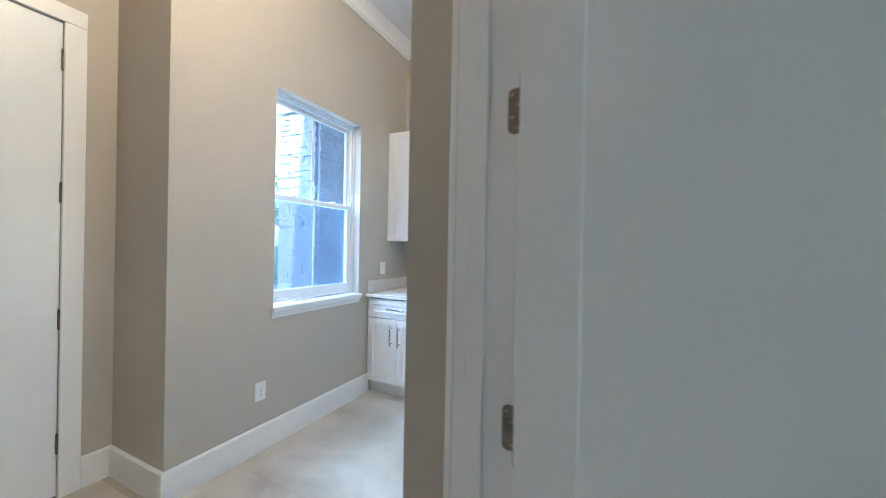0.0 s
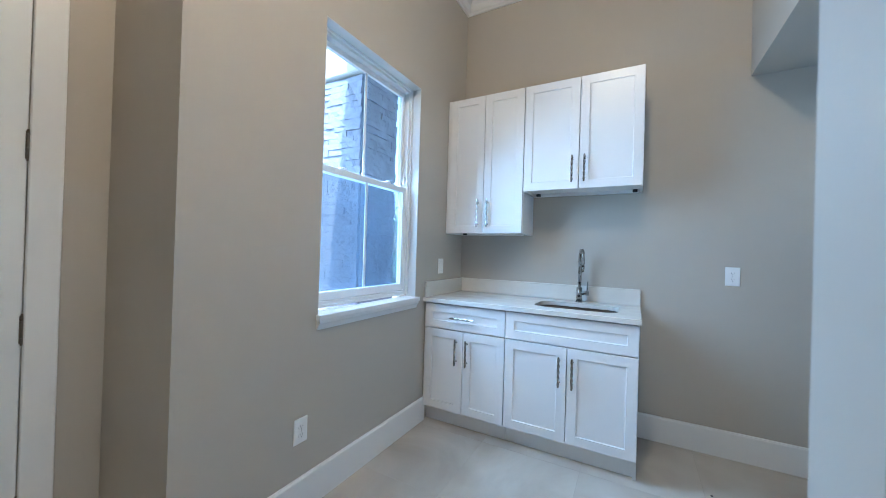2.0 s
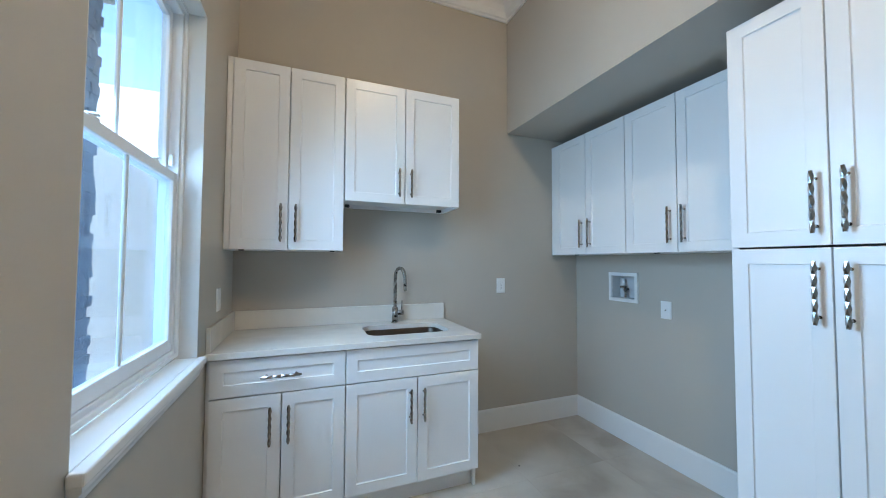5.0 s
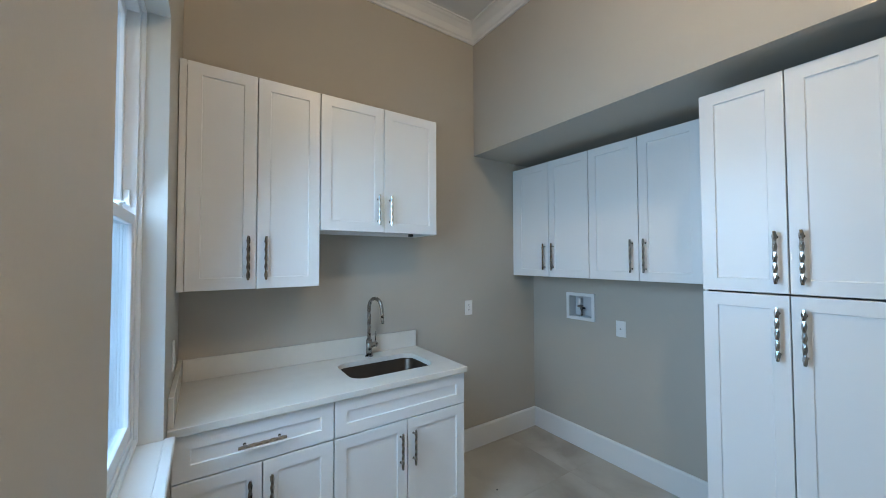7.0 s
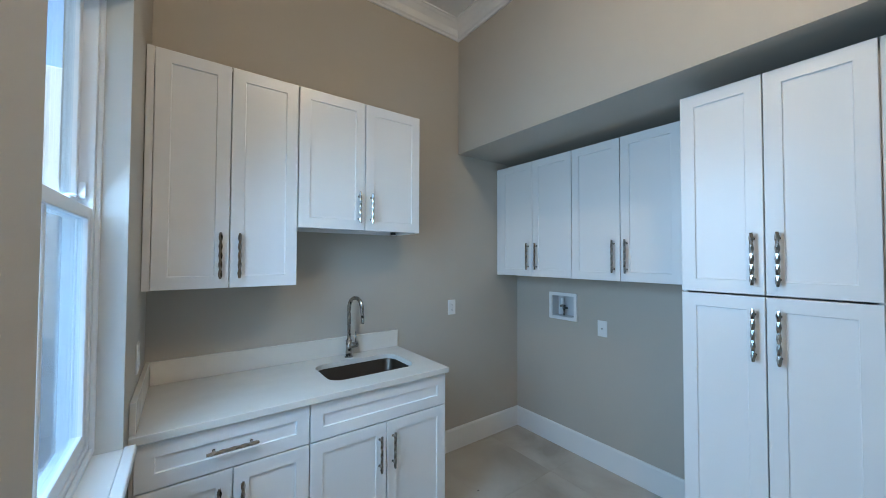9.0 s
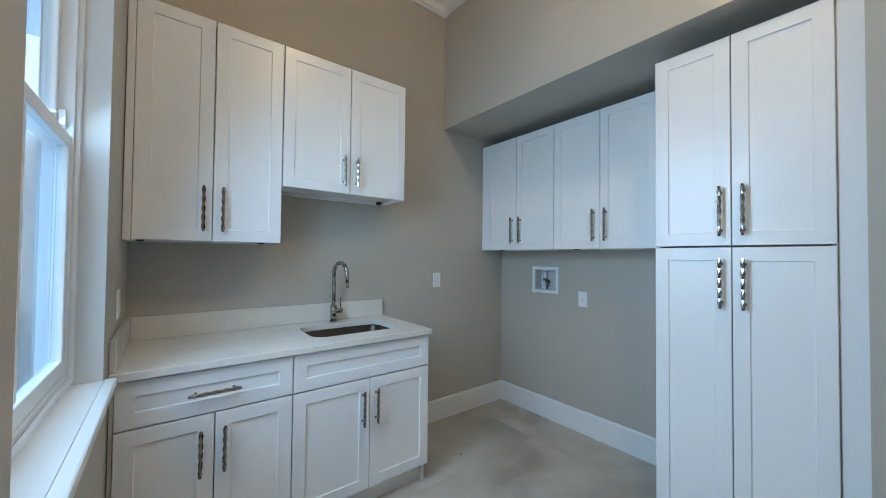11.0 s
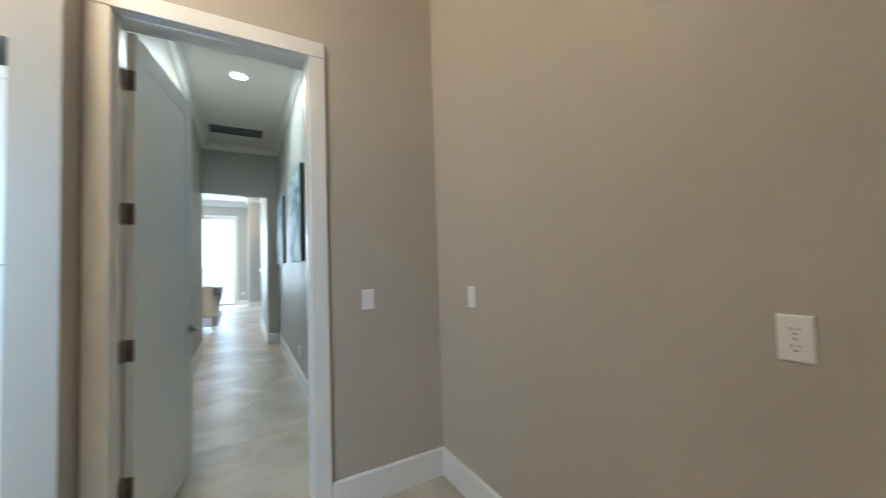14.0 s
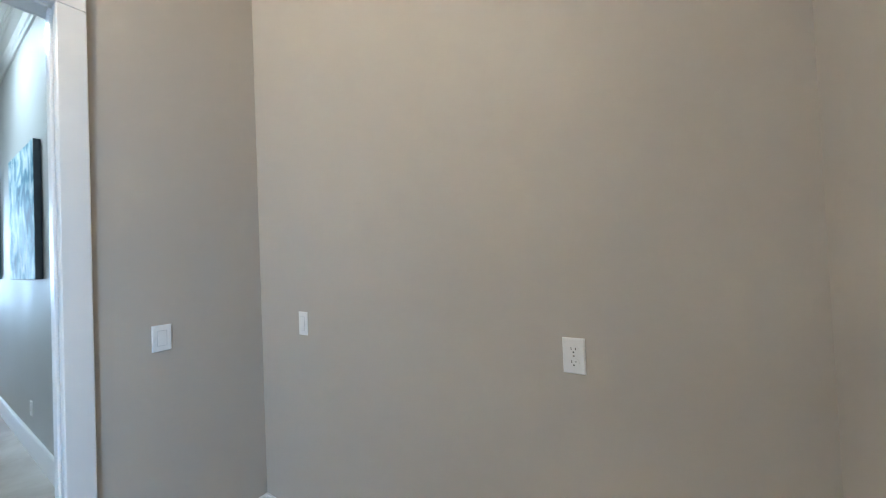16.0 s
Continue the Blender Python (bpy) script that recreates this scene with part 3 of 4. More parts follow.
def wall_cab(m, w, d, z0, z1, pulls, pz, pull, split, label, filler=0.0, group=""):
    t = thing("wall_cabinet", label, "cabinet", m, group)
    carcass(t, w, d, z0, z1, lip=0.022)
    front(t, d, filler, split, z0, z1, pull, pulls[0], pz)
    front(t, d, split, w, z0, z1, pull, pulls[1], pz)
    if filler:
        part("filler_strip", box(0, filler, -d - 0.017, -d + 0.006, z0, z1, bevel=0.001), M_CAB, t)
    return t


UD = 0.288
wall_cab(pose(0.003, -0.001, 0), 0.623, UD, 1.383, 2.444, (0.279, 0.357), 1.537, PULL_L, 0.317, "tall white shaker wall cabinet beside the window", 0.027, "cabinets over the sink")
wall_cab(pose(0.628, -0.001, 0), 0.755, UD, 1.687, 2.444, (0.335, 0.413), 1.820, PULL_S, 0.376, "short white shaker wall cabinet over the sink", 0.0, "cabinets over the sink")
ROT = pose(0, 0, 0, 0, 0, -90)
ND = NICHE - 2.393 - 0.021
wall_cab(pose(NICHE - 0.001, -0.004, 0) @ ROT, 0.752, ND, 1.382, 2.312, (0.358, 0.442), 1.543, PULL_L, 0.396, "white shaker wall cabinet under the soffit in the corner", 0.046, "niche wall cabinets")
wall_cab(pose(NICHE - 0.001, -0.757, 0) @ ROT, 0.705, ND, 1.382, 2.312, (0.310, 0.393), 1.543, PULL_L, 0.351, "white shaker wall cabinet under the soffit beside the pantry cabinet", 0.0, "niche wall cabinets")
t = thing("filler_panel", "narrow white filler between cabinets", "filler panel", pose(NICHE - 0.001, -1.463, 0) @ ROT)
part("panel", box(0, 0.112, -ND - 0.012, -ND + 0.006, 1.382, 2.312, bevel=0.001), M_CAB, t)

# base cabinets
BD = 0.580
b1 = thing("base_cabinet", "white shaker base cabinet with one drawer and two doors", "cabinet", pose(0.003, -0.001, 0), "base cabinets")
carcass(b1, 0.617, BD, 0, 0.870, 0.112, 0.045)
front(b1, BD, 0.012, 0.617, 0.688, 0.864, PULL_S, 0.316, 0.775, True, "drawer")
front(b1, BD, 0.012, 0.318, 0.114, 0.686, PULL_S, 0.270, 0.543)
front(b1, BD, 0.318, 0.617, 0.114, 0.686, PULL_S, 0.351, 0.543)
part("filler_strip", box(0, 0.0115, -BD - 0.006, -BD + 0.006, 0.112, 0.864, bevel=0.001), M_CAB, b1)
b2 = thing("base_cabinet", "white shaker sink base with a false front and two doors", "cabinet", pose(0.621, -0.001, 0), "base cabinets")
carcass(b2, 0.762, BD, 0, 0.870, 0.112, 0.045)
front(b2, BD, 0, 0.762, 0.688, 0.864, name="false_drawer_front")
front(b2, BD, 0, 0.386, 0.114, 0.686, PULL_S, 0.344, 0.540)
front(b2, BD, 0.386, 0.762, 0.114, 0.686, PULL_S, 0.420, 0.540)
part("end_toe_post", box(0.744, 0.761, -BD + 0.018, -BD + 0.044, 0, 0.112), M_CAB, b2)

# tall cabinet
tall = thing("pantry_cabinet", "tall white shaker pantry cabinet with four doors", "cabinet", pose(NICHE - 0.001, -1.577, 0) @ ROT)
TD = NICHE - 2.04 - 0.021
carcass(tall, 0.600, TD, 0, 2.292, 0.120, 0.06)
for z0, z1, pz in ((1.381, 2.290, 1.530), (0.122, 1.378, 1.222)):
    front(tall, TD, 0, 0.298, z0, z1, PULL_L, 0.263, pz)
    front(tall, TD, 0.298, 0.600, z0, z1, PULL_L, 0.341, pz)
part("filler_strip", box(0.601, 0.681, -TD - 0.006, -TD + 0.012, 0, 2.292, bevel=0.001), M_CAB, tall)


# worktop with a cut-out
def rounded(x0, x1, y0, y1, r, n=6):
    pts = []
    for cx, cy, a0 in ((x1 - r, y1 - r, 0), (x0 + r, y1 - r, 90), (x0 + r, y0 + r, 180), (x1 - r, y0 + r, 270)):
        pts += [(cx + r * math.cos(radians(a0 + 90 * k / n)), cy + r * math.sin(radians(a0 + 90 * k / n))) for k in range(n + 1)]
    return pts


SX0, SX1, SY0, SY1 = 0.757, 1.266, -0.478, -0.150


def worktop_bm():
    bm = bmesh.new()
    inner = rounded(SX0, SX1, SY0, SY1, 0.075)
    x0, x1, y0, y1 = 0.002, 1.390, -0.622, -0.002
    outer = []
    for x, y in inner:
        # cast from the hole's centre to the slab's edge
        cx, cy = (SX0 + SX1) / 2, (SY0 + SY1) / 2
        dx, dy = x - cx, y - cy
        s = min(((x1 if dx > 0 else x0) - cx) / dx if abs(dx) > 1e-6 else 1e9, ((y1 if dy > 0 else y0) - cy) / dy if abs(dy) > 1e-6 else 1e9)
        outer.append([cx + s * dx, cy + s * dy])
    for cxy in ((x0, y0), (x1, y0), (x1, y1), (x0, y1)):
        k = min(range(len(outer)), key=lambda i: (outer[i][0] - cxy[0]) ** 2 + (outer[i][1] - cxy[1]) ** 2)
        outer[k] = list(cxy)
    c = 0.002
    n = len(inner)
    sh = lambda p, o: (min(max(p[0], x0 + o), x1 - o), min(max(p[1], y0 + o), y1 - o))
    L = [[bm.verts.new((*p, 0.8705)) for p in inner], [bm.verts.new((*p, 0.8705)) for p in outer], [bm.verts.new((*p, 0.898)) for p in outer],
         [bm.verts.new((*sh(p, c), 0.900)) for p in outer], [bm.verts.new((*p, 0.900)) for p in inner]]
    for a, b in zip(L, L[1:] + L[:1]):
        for k in range(n):
            bm.faces.new((a[k], a[(k + 1) % n], b[(k + 1) % n], b[k]))
    return bm


top = thing("worktop", "white quartz worktop with splash-backs", "worktop")
part("slab", worktop_bm(), M_QUARTZ, top)
part("back_splash", box(0.022, 1.388, -0.021, -0.0015, 0.9005, 1.015, bevel=0.002), M_QUARTZ, top)
part("side_splash", box(0.0015, 0.021, -0.602, -0.0015, 0.9005, 1.015, bevel=0.002), M_QUARTZ, top)


def sink_bm():
    bm = bmesh.new()
    L = []
    for g, z, r in ((-0.012, 0.870, 0.085), (-0.002, 0.870, 0.075), (0.004, 0.862, 0.07), (0.012, 0.70, 0.07), (0.03, 0.676, 0.06), (0.06, 0.668, 0.05), (0.14, 0.664, 0.02)):
        L.append([bm.verts.new((x, y, z)) for x, y in rounded(SX0 + g, SX1 - g, SY0 + g, SY1 - g, r)])
    n = len(L[0])
    for a, b in zip(L, L[1:]):
        for k in range(n):
            bm.faces.new((a[k], a[(k + 1) % n], b[(k + 1) % n], b[k]))
    bm.faces.new(L[-1])
    return bm


sink = thing("sink", "undermount stainless steel single-bowl sink", "sink")
part("bowl", sink_bm(), M_SINK, sink, "", True)
bm = cyl(bmesh.new(), (1.01, -0.30, 0.6645), (1.01, -0.30, 0.668), 0.042, n=28)
cyl(bm, (1.01, -0.30, 0.668), (1.01, -0.30, 0.670), 0.030, 0.026, n=28)
part("drain", bm, M_STEEL, sink, "round steel drain")

# faucet
FXY = (1.000, -0.088)
fa = thing("faucet", "brushed nickel gooseneck faucet on the worktop", "faucet", pose(*FXY, 0.9003, 0, 0, 16))
bm = cyl(bmesh.new(), (0, 0, 0), (0, 0, 0.006), 0.027, n=28)
cyl(bm, (0, 0, 0.006), (0, 0, 0.105), 0.0200, n=28)
cyl(bm, (0, 0, 0.105), (0, 0, 0.110), 0.0200, 0.014, n=28)
part("base_body", bm, M_STEEL, fa, "", True)
R = 0.062
arc = [(0, 0, 0.10), (0, 0, 0.2), (0, 0, 0.315)] + [(0, -R + R * math.cos(radians(a)), 0.315 + R * math.sin(radians(a))) for a in range(12, 181, 12)] + [(0, -2 * R - 0.002, 0.29), (0, -2 * R - 0.006, 0.262)]
part("spout", tube(bmesh.new(), arc, [0.0120] * (len(arc) - 2) + [0.0118, 0.0112], 16), M_STEEL, fa, "", True)
part("spray_head", tube(bmesh.new(), [(0, -2 * R - 0.006, 0.262), (0, -2 * R - 0.009, 0.235), (0, -2 * R - 0.010, 0.225)], [0.0108, 0.0100, 0.0092], 16), M_STEEL, fa, "", True)
bm = cyl(bmesh.new(), (0.015, 0, 0.068), (0.062, 0, 0.068), 0.0175, n=20)
cyl(bm, (0.052, 0, 0.075), (0.056, 0.004, 0.150), 0.0048, 0.004, n=12)
part("mixer_handle", bm, M_STEEL, fa, "", True)


# ---- switches and sockets ----
def plate_bm(w, h):
    bm = bmesh.new()
    L = []
    for i, y in ((0, 0), (0, -0.003), (0.003, -0.006), (0.006, -0.0065)):
        L.append([bm.verts.new(p) for p in ((-w / 2 + i, y, -h / 2 + i), (w / 2 - i, y, -h / 2 + i), (w / 2 - i, y, h / 2 - i), (-w / 2 + i, y, h / 2 - i))])
    for a, b in zip(L, L[1:]):
        for k in range(4):
            bm.faces.new((a[k], a[(k + 1) % 4], b[(k + 1) % 4], b[k]))
    bm.faces.new(L[-1])
    bm.faces.new(L[0][::-1])
    return bm


def wall_outlet(m, label, w=0.074, h=0.117):
    t = thing("wall_outlet", label, "outlet", m, "wall outlets")
    part("cover_plate", plate_bm(w, h), M_PLATE, t)
    for z in (-0.0195, 0.0195):
        bm = cyl(bmesh.new(), (0, -0.006, z), (0, -0.0085, z), 0.0165, 0.016, n=24)
        bmesh.ops.scale(bm, vec=(1, 1, 0.86), space=Matrix.Translation((0, 0, -z)), verts=bm.verts)
        r = part("receptacle", bm, M_PLATE, t)
        b2 = box(-0.0072, -0.0052, -0.0089, -0.0082, z - 0.001, z + 0.007)
        bx(b2, 0.0052, 0.0072, -0.0089, -0.0082, z + 0.0, z + 0.006)
        cyl(b2, (0, -0.0082, z - 0.0075), (0, -0.0089, z - 0.0075), 0.0026, n=10)
        part("slots", b2, M_DARK, r)
    part("screw", cyl(bmesh.new(), (0, -0.0065, 0), (0, -0.0075, 0), 0.003, n=10), M_STEEL, t)
    return t


def cable_plate(m, label):
    t = thing("wall_plate", label, "wall plate", m)
    part("cover_plate", plate_bm(0.074, 0.117), M_PLATE, t)
    part("socket", cyl(bmesh.new(), (0, -0.006, 0), (0, -0.012, 0), 0.005, 0.0045, n=14), M_STEEL, t, "small steel cable socket")
    for z in (-0.042, 0.042):
        part("screw", cyl(bmesh.new(), (0, -0.006, z), (0, -0.0072, z), 0.003, n=10), M_PLATE, t)
    return t


def wall_switch(m, label, w=0.074, h=0.117):
    t = thing("light_switch", label, "switch", m, "light switches")
    part("cover_plate", plate_bm(w, h), M_PLATE, t)
    bm = bmesh.new()
    vs = [bm.verts.new(p) for p in ((-0.0165, -0.006, -0.033), (0.0165, -0.006, -0.033), (0.0165, -0.006, 0.033), (-0.0165, -0.006, 0.033),
                                    (-0.016, -0.0105, -0.032), (0.016, -0.0105, -0.032), (0.016, -0.0075, 0.032), (-0.016, -0.0075, 0.032))]
    for f in ((0, 1, 5, 4), (1, 2, 6, 5), (2, 3, 7, 6), (3, 0, 4, 7), (4, 5, 6, 7)):
        bm.faces.new([vs[i] for i in f])
    part("rocker", bm, M_PLATE, t)
    # slightly larger grey plate paints the shadow line round the rocker
    part("rocker_gap", box(-0.0182, 0.0182, -0.0069, -0.0062, -0.0348, 0.0348), M_BOX, t, "grey outline standing in for the shadow round the rocker")
    return t


EAST, WEST, NORTHF = pose(0, 0, 0, 0, 0, 90), pose(0, 0, 0, 0, 0, -90), pose(0, 0, 0, 0, 0, 180)
wall_outlet(pose(1.888, -0.0003, 1.134), "white duplex outlet on the greige wall")
cable_plate(pose(NICHE - 0.0003, -0.834, 1.008) @ WEST, "white wall plate with one small cable socket")
wall_outlet(pose(0.0003, -1.674, 0.386) @ EAST, "white duplex outlet low under the window")
wall_switch(pose(0.0003, -0.374, 1.122) @ EAST, "white rocker switch above the worktop")
wall_outlet(pose(0.018, SOUTH + 0.0003, 1.129) @ NORTHF, "white duplex outlet on the plain wall", 0.066, 0.108)
wall_switch(pose(1.334, SOUTH + 0.0003, 1.137) @ NORTHF, "narrow white switch near the corner", 0.066, 0.117)
wall_switch(pose(DOORX - 0.0003, -3.620, 1.130) @ WEST, "white rocker switch beside the doorway", 0.074, 0.117)
wall_outlet(pose(4.14, HALLS + 0.0003, 0.36) @ NORTHF, "white outlet low on the hall wall")
wall_switch(pose(6.45, HALLS + 0.0003, 1.15) @ NORTHF, "white switch near the end of the hall wall")
wall_outlet(pose(15.2997, -2.99, 0.42) @ WEST, "white outlet beside the glass door")

# washer supply box in the niche wall
wb = thing("washer_box", "white washing machine outlet box with valve", "outlet box", pose(NICHE - 0.0003, -0.499, 1.138) @ WEST)
bm = frame_bm(0, 1, -0.128, 0.128, -0.109, 0.109, 0.024)
bmesh.ops.rotate(bm, cent=(0, 0, 0), matrix=Matrix.Rotation(radians(-90), 3, "Z"), verts=bm.verts)
for v in bm.verts:
    v.co = Vector((v.co.x, v.co.y * 0.014, v.co.z))
part("frame", bm, M_PLATE, wb)
part("backing", box(-0.1035, 0.1035, 0.078, 0.082, -0.0845, 0.0845), M_BOX, wb, "recessed white plastic back")
for a in ((-0.1035, -0.1005, -0.0845, 0.0845), (0.1005, 0.1035, -0.0845, 0.0845), (-0.1005, 0.1005, -0.0845, -0.0815), (-0.1005, 0.1005, 0.0815, 0.0845)):
    part("box_side", box(a[0], a[1], 0.0005, 0.078, a[2], a[3]), M_BOX, wb)
bm = cyl(bmesh.new(), (-0.02, 0.04, -0.081), (-0.02, 0.04, -0.02), 0.0085, n=14)
cyl(bm, (-0.02, 0.04, -0.03), (-0.02, 0.04, 0.005), 0.0135, n=14)
cyl(bm, (-0.02, 0.04, 0.0), (-0.02, -0.002, 0.0), 0.011, n=14)
part("valve", bm, M_STEEL, wb, "small steel valve", True)
part("hammer_arrestor", cyl(bmesh.new(), (-0.035, 0.04, 0.0), (-0.035, 0.04, 0.062), 0.011, n=14), M_PLATE, wb, "", True)
part("valve_lever", box(0.0, 0.030, 0.01, 0.022, -0.022, -0.006, bevel=0.003), M_DARK, wb)


# ---- lamps ----
def downlight(x, y, z, lens):
    t = thing("recessed_light", "round white recessed ceiling light, lit", "ceiling light", pose(x, y, z), "recessed lights")
    bm = bmesh.new()
    L = []
    for r, h in ((0.098, 0), (0.095, -0.005), (0.080, -0.008), (0.074, -0.004)):
        L.append([bm.verts.new((r * math.cos(2 * math.pi * k / 36), r * math.sin(2 * math.pi * k / 36), h)) for k in range(36)])
    for a, b in zip(L, L[1:]):
        for k in range(36):
            bm.faces.new((a[k], a[(k + 1) % 36], b[(k + 1) % 36], b[k]))
    part("trim_ring", bm, M_TRIM, t, "", True)
    part("lens", cyl(bmesh.new(), (0, 0, -0.005), (0, 0, -0.002), 0.076, n=36), lens, t, "glowing white lens")


downlight(4.18, -2.965, 3.499, M_LENS)
downlight(2.70, -2.965, 3.499, M_LENS)
downlight(1.12, -2.28, 3.429, M_LENSW)
downlight(13.2, -2.35, 3.919, M_LENSW)
downlight(8.6, -2.35, 3.919, M_LENSW)

vent = thing("ceiling_vent", "long dark-slotted return air grille in the hall ceiling", "vent", pose(6.01, -2.92, 3.499))
bm = bmesh.new()
for a in ((-0.20, -0.175, -0.385, 0.385), (0.175, 0.20, -0.385, 0.385), (-0.175, 0.175, -0.385, -0.36), (-0.175, 0.175, 0.36, 0.385)):
    bx(bm, *a, -0.010, 0)
part("frame", bm, M_TRIM, vent)
part("backing", box(-0.175, 0.175, -0.36, 0.36, -0.0015, -0.0005), M_DARK, vent)
slat = to_mesh("slat", box(-0.0008, 0.0008, -0.359, 0.359, -0.009, 0.006), mat("grey_grille_paint", (0.30, 0.31, 0.31), 0.5))
for k in range(19):
    share("slat", slat, vent, pose(-0.162 + k * 0.018, 0, -0.006, 0, 35, 0))


# ---- hall pictures ----
def picture(x0, x1, z0, z1, label):
    t = thing("canvas_picture", label, "painting", pose(x0, HALLS + 0.0005, z0), "hall paintings")
    w, h = x1 - x0, z1 - z0
    part("canvas", box(0, w, 0.004, 0.042, 0, h, bevel=0.003), M_CANVAS, t)
    for x in (-0.004, w + 0.0005):
        part("dark_edge", box(x, x + 0.0035, 0.002, 0.040, 0, h), M_EDGE, t, "dark painted canvas edge")


picture(3.62, 4.64, 1.40, 2.43, "blue and white abstract canvas on the hall wall")
picture(5.52, 6.66, 1.40, 2.43, "blue and grey abstract canvas further along the hall wall")

# ---- living room ----
tv = thing("television", "large black flat television on the chimney breast", "television", pose(12.7, -3.56, 1.62))
breast = thing("fireplace", "white marble fireplace with a low electric fire", "fireplace", pose(12.7, -3.62, 0))
part("surround", box(-0.95, 0.95, -0.06, 0.03, 0, 3.7, bevel=0.004), M_MARBLE, breast)
part("mantel", box(-0.98, 0.98, 0.031, 0.12, 1.25, 1.33, bevel=0.004), M_MARBLE, breast)
part("firebox", box(-0.75, 0.75, 0.0305, 0.042, 0.45, 1.0, bevel=0.003), M_DARK, breast, "dark glass fire front")
part("flame_bed", box(-0.65, 0.65, 0.0425, 0.046, 0.50, 0.58), M_EMBER, breast, "low purple fire glow")
part("screen", box(-0.8, 0.8, -0.02, 0.03, 0, 0.9, bevel=0.006), M_SCREEN_TV, tv)
part("mount", box(-0.2, 0.2, -0.03, -0.0205, 0.3, 0.6), M_DARK, tv)

slider = thing("window_2", "tall white-framed sliding glass doors, bright outside", "glass door", pose(15.3, 0, 0), kind="structure")
part("window_frame", frame_bm(0.02, 0.10, -2.739, 0.749, 0.0, 3.299, 0.07), M_VINYL, slider)
for y in (-1.58, -0.41):
    part("stile", box(0.03, 0.09, y - 0.05, y + 0.05, 0.07, 3.229, bevel=0.002), M_VINYL, slider)
for a, b in ((-2.669, -1.63), (-1.53, -0.46), (-0.36, 0.679)):
    part("pane", box(0.055, 0.061, a, b, 0.07, 3.229), M_GLASS, slider).visible_shadow = False
casing("trim_glass_door", 15.3, -1, -2.739, 0.749, 3.30, "white casing round the glass doors")

chair = thing("armchair", "cream upholstered armchair with pale wooden legs", "chair", pose(9.45, -2.06, 0))
part("seat", box(-0.34, 0.36, -0.36, 0.36, 0.30, 0.50, bevel=0.03, seg=3), M_CREAM, chair)
part("cushion", box(-0.30, 0.34, -0.27, 0.27, 0.50, 0.62, bevel=0.04, seg=3), M_CREAM, chair)
part("backrest", box(-0.44, -0.30, -0.36, 0.36, 0.30, 0.98, bevel=0.04, seg=3), M_CREAM, chair)
for y in (-0.43, 0.36):
    part("armrest", box(-0.42, 0.34, y, y + 0.07, 0.30, 0.76, bevel=0.025, seg=3), M_CREAM, chair)
for x in (-0.38, 0.30):
    for y in (-0.36, 0.36):
        part("leg", cyl(bmesh.new(), (x, y, 0.008), (x, y, 0.31), 0.016, 0.026, n=12), M_OAK, chair)
throw = thing("throw_blanket", "dark purple throw draped over the armchair", "blanket", pose(9.45, -2.06, 0))
bm = bmesh.new()
rows = []
for i in range(9):
    u = i / 8
    x = -0.20 + 0.34 * u
    prof = [(-0.448 - 0.006 * math.sin(5 * u), 0.42 + 0.05 * math.sin(9 * u)), (-0.446, 0.62), (-0.442, 0.765), (-0.43, 0.782), (-0.36, 0.785), (-0.345, 0.77), (-0.345, 0.66)]
    rows.append([bm.verts.new((x, y - 0.008 + 0.006 * math.sin(11 * u + 3 * k), z)) for k, (y, z) in enumerate(prof)])
for a, b in zip(rows, rows[1:]):
    for k in range(len(a) - 1):
        bm.faces.new((a[k], b[k], b[k + 1], a[k + 1]))
rows = []
for i in range(7):
    u = i / 6
    prof = [(-0.46, 0.56 + 0.04 * math.sin(7 * u)), (-0.455, 0.77), (-0.385, 0.80), (-0.376, 0.97), (-0.33, 0.991), (-0.10, 0.992), (0.16, 0.991)]
    rows.append([bm.verts.new((-0.452 + 0.165 * u, y - 0.004 * math.sin(9 * u + k), z + 0.006 + 0.004 * math.sin(8 * u + 2 * k))) for k, (y, z) in enumerate(prof)])
for a, b in zip(rows, rows[1:]):
    for k in range(len(a) - 1):
        bm.faces.new((a[k], b[k], b[k + 1], a[k + 1]))
bmesh.ops.solidify(bm, geom=bm.faces[:], thickness=0.008)
part("cloth", bm, M_THROW, throw, "", True)

rug = thing("rug", "grey and mauve patterned area rug", "rug", pose(11.7, -1.1, 0.0005))
part("pile", box(-1.9, 1.9, -1.36, 1.36, 0, 0.009, bevel=0.003), M_RUG, rug)

tub = thing("tub_chair", "round grey woven tub chair near the glass doors", "chair", pose(12.9, -2.05, 0.0095))
bm = bmesh.new()
L = []
for r, z, cut in ((0.30, 0.30, 0), (0.36, 0.42, 0), (0.39, 0.60, 0), (0.41, 0.80, 0), (0.39, 0.80, 0), (0.36, 0.60, 0), (0.33, 0.44, 0), (0.10, 0.42, 0)):
    L.append([bm.verts.new((r * math.cos(2 * math.pi * k / 32), r * math.sin(2 * math.pi * k / 32), z - (0.22 * max(0, math.cos(2 * math.pi * k / 32)) if z > 0.7 else 0))) for k in range(32)])
for a, b in zip(L, L[1:]):
    for k in range(32):
        bm.faces.new((a[k], a[(k + 1) % 32], b[(k + 1) % 32], b[k]))
bm.faces.new(L[-1])
bm.faces.new(L[0])
part("shell", bm, M_WICKER, tub, "", True)
for a in (45, 135, 225, 315):
    c, s = math.cos(radians(a)), math.sin(radians(a))
    part("leg", cyl(bmesh.new(), (0.30 * c, 0.30 * s, 0), (0.22 * c, 0.22 * s, 0.31), 0.012, 0.018, n=10), M_OAK, tub)

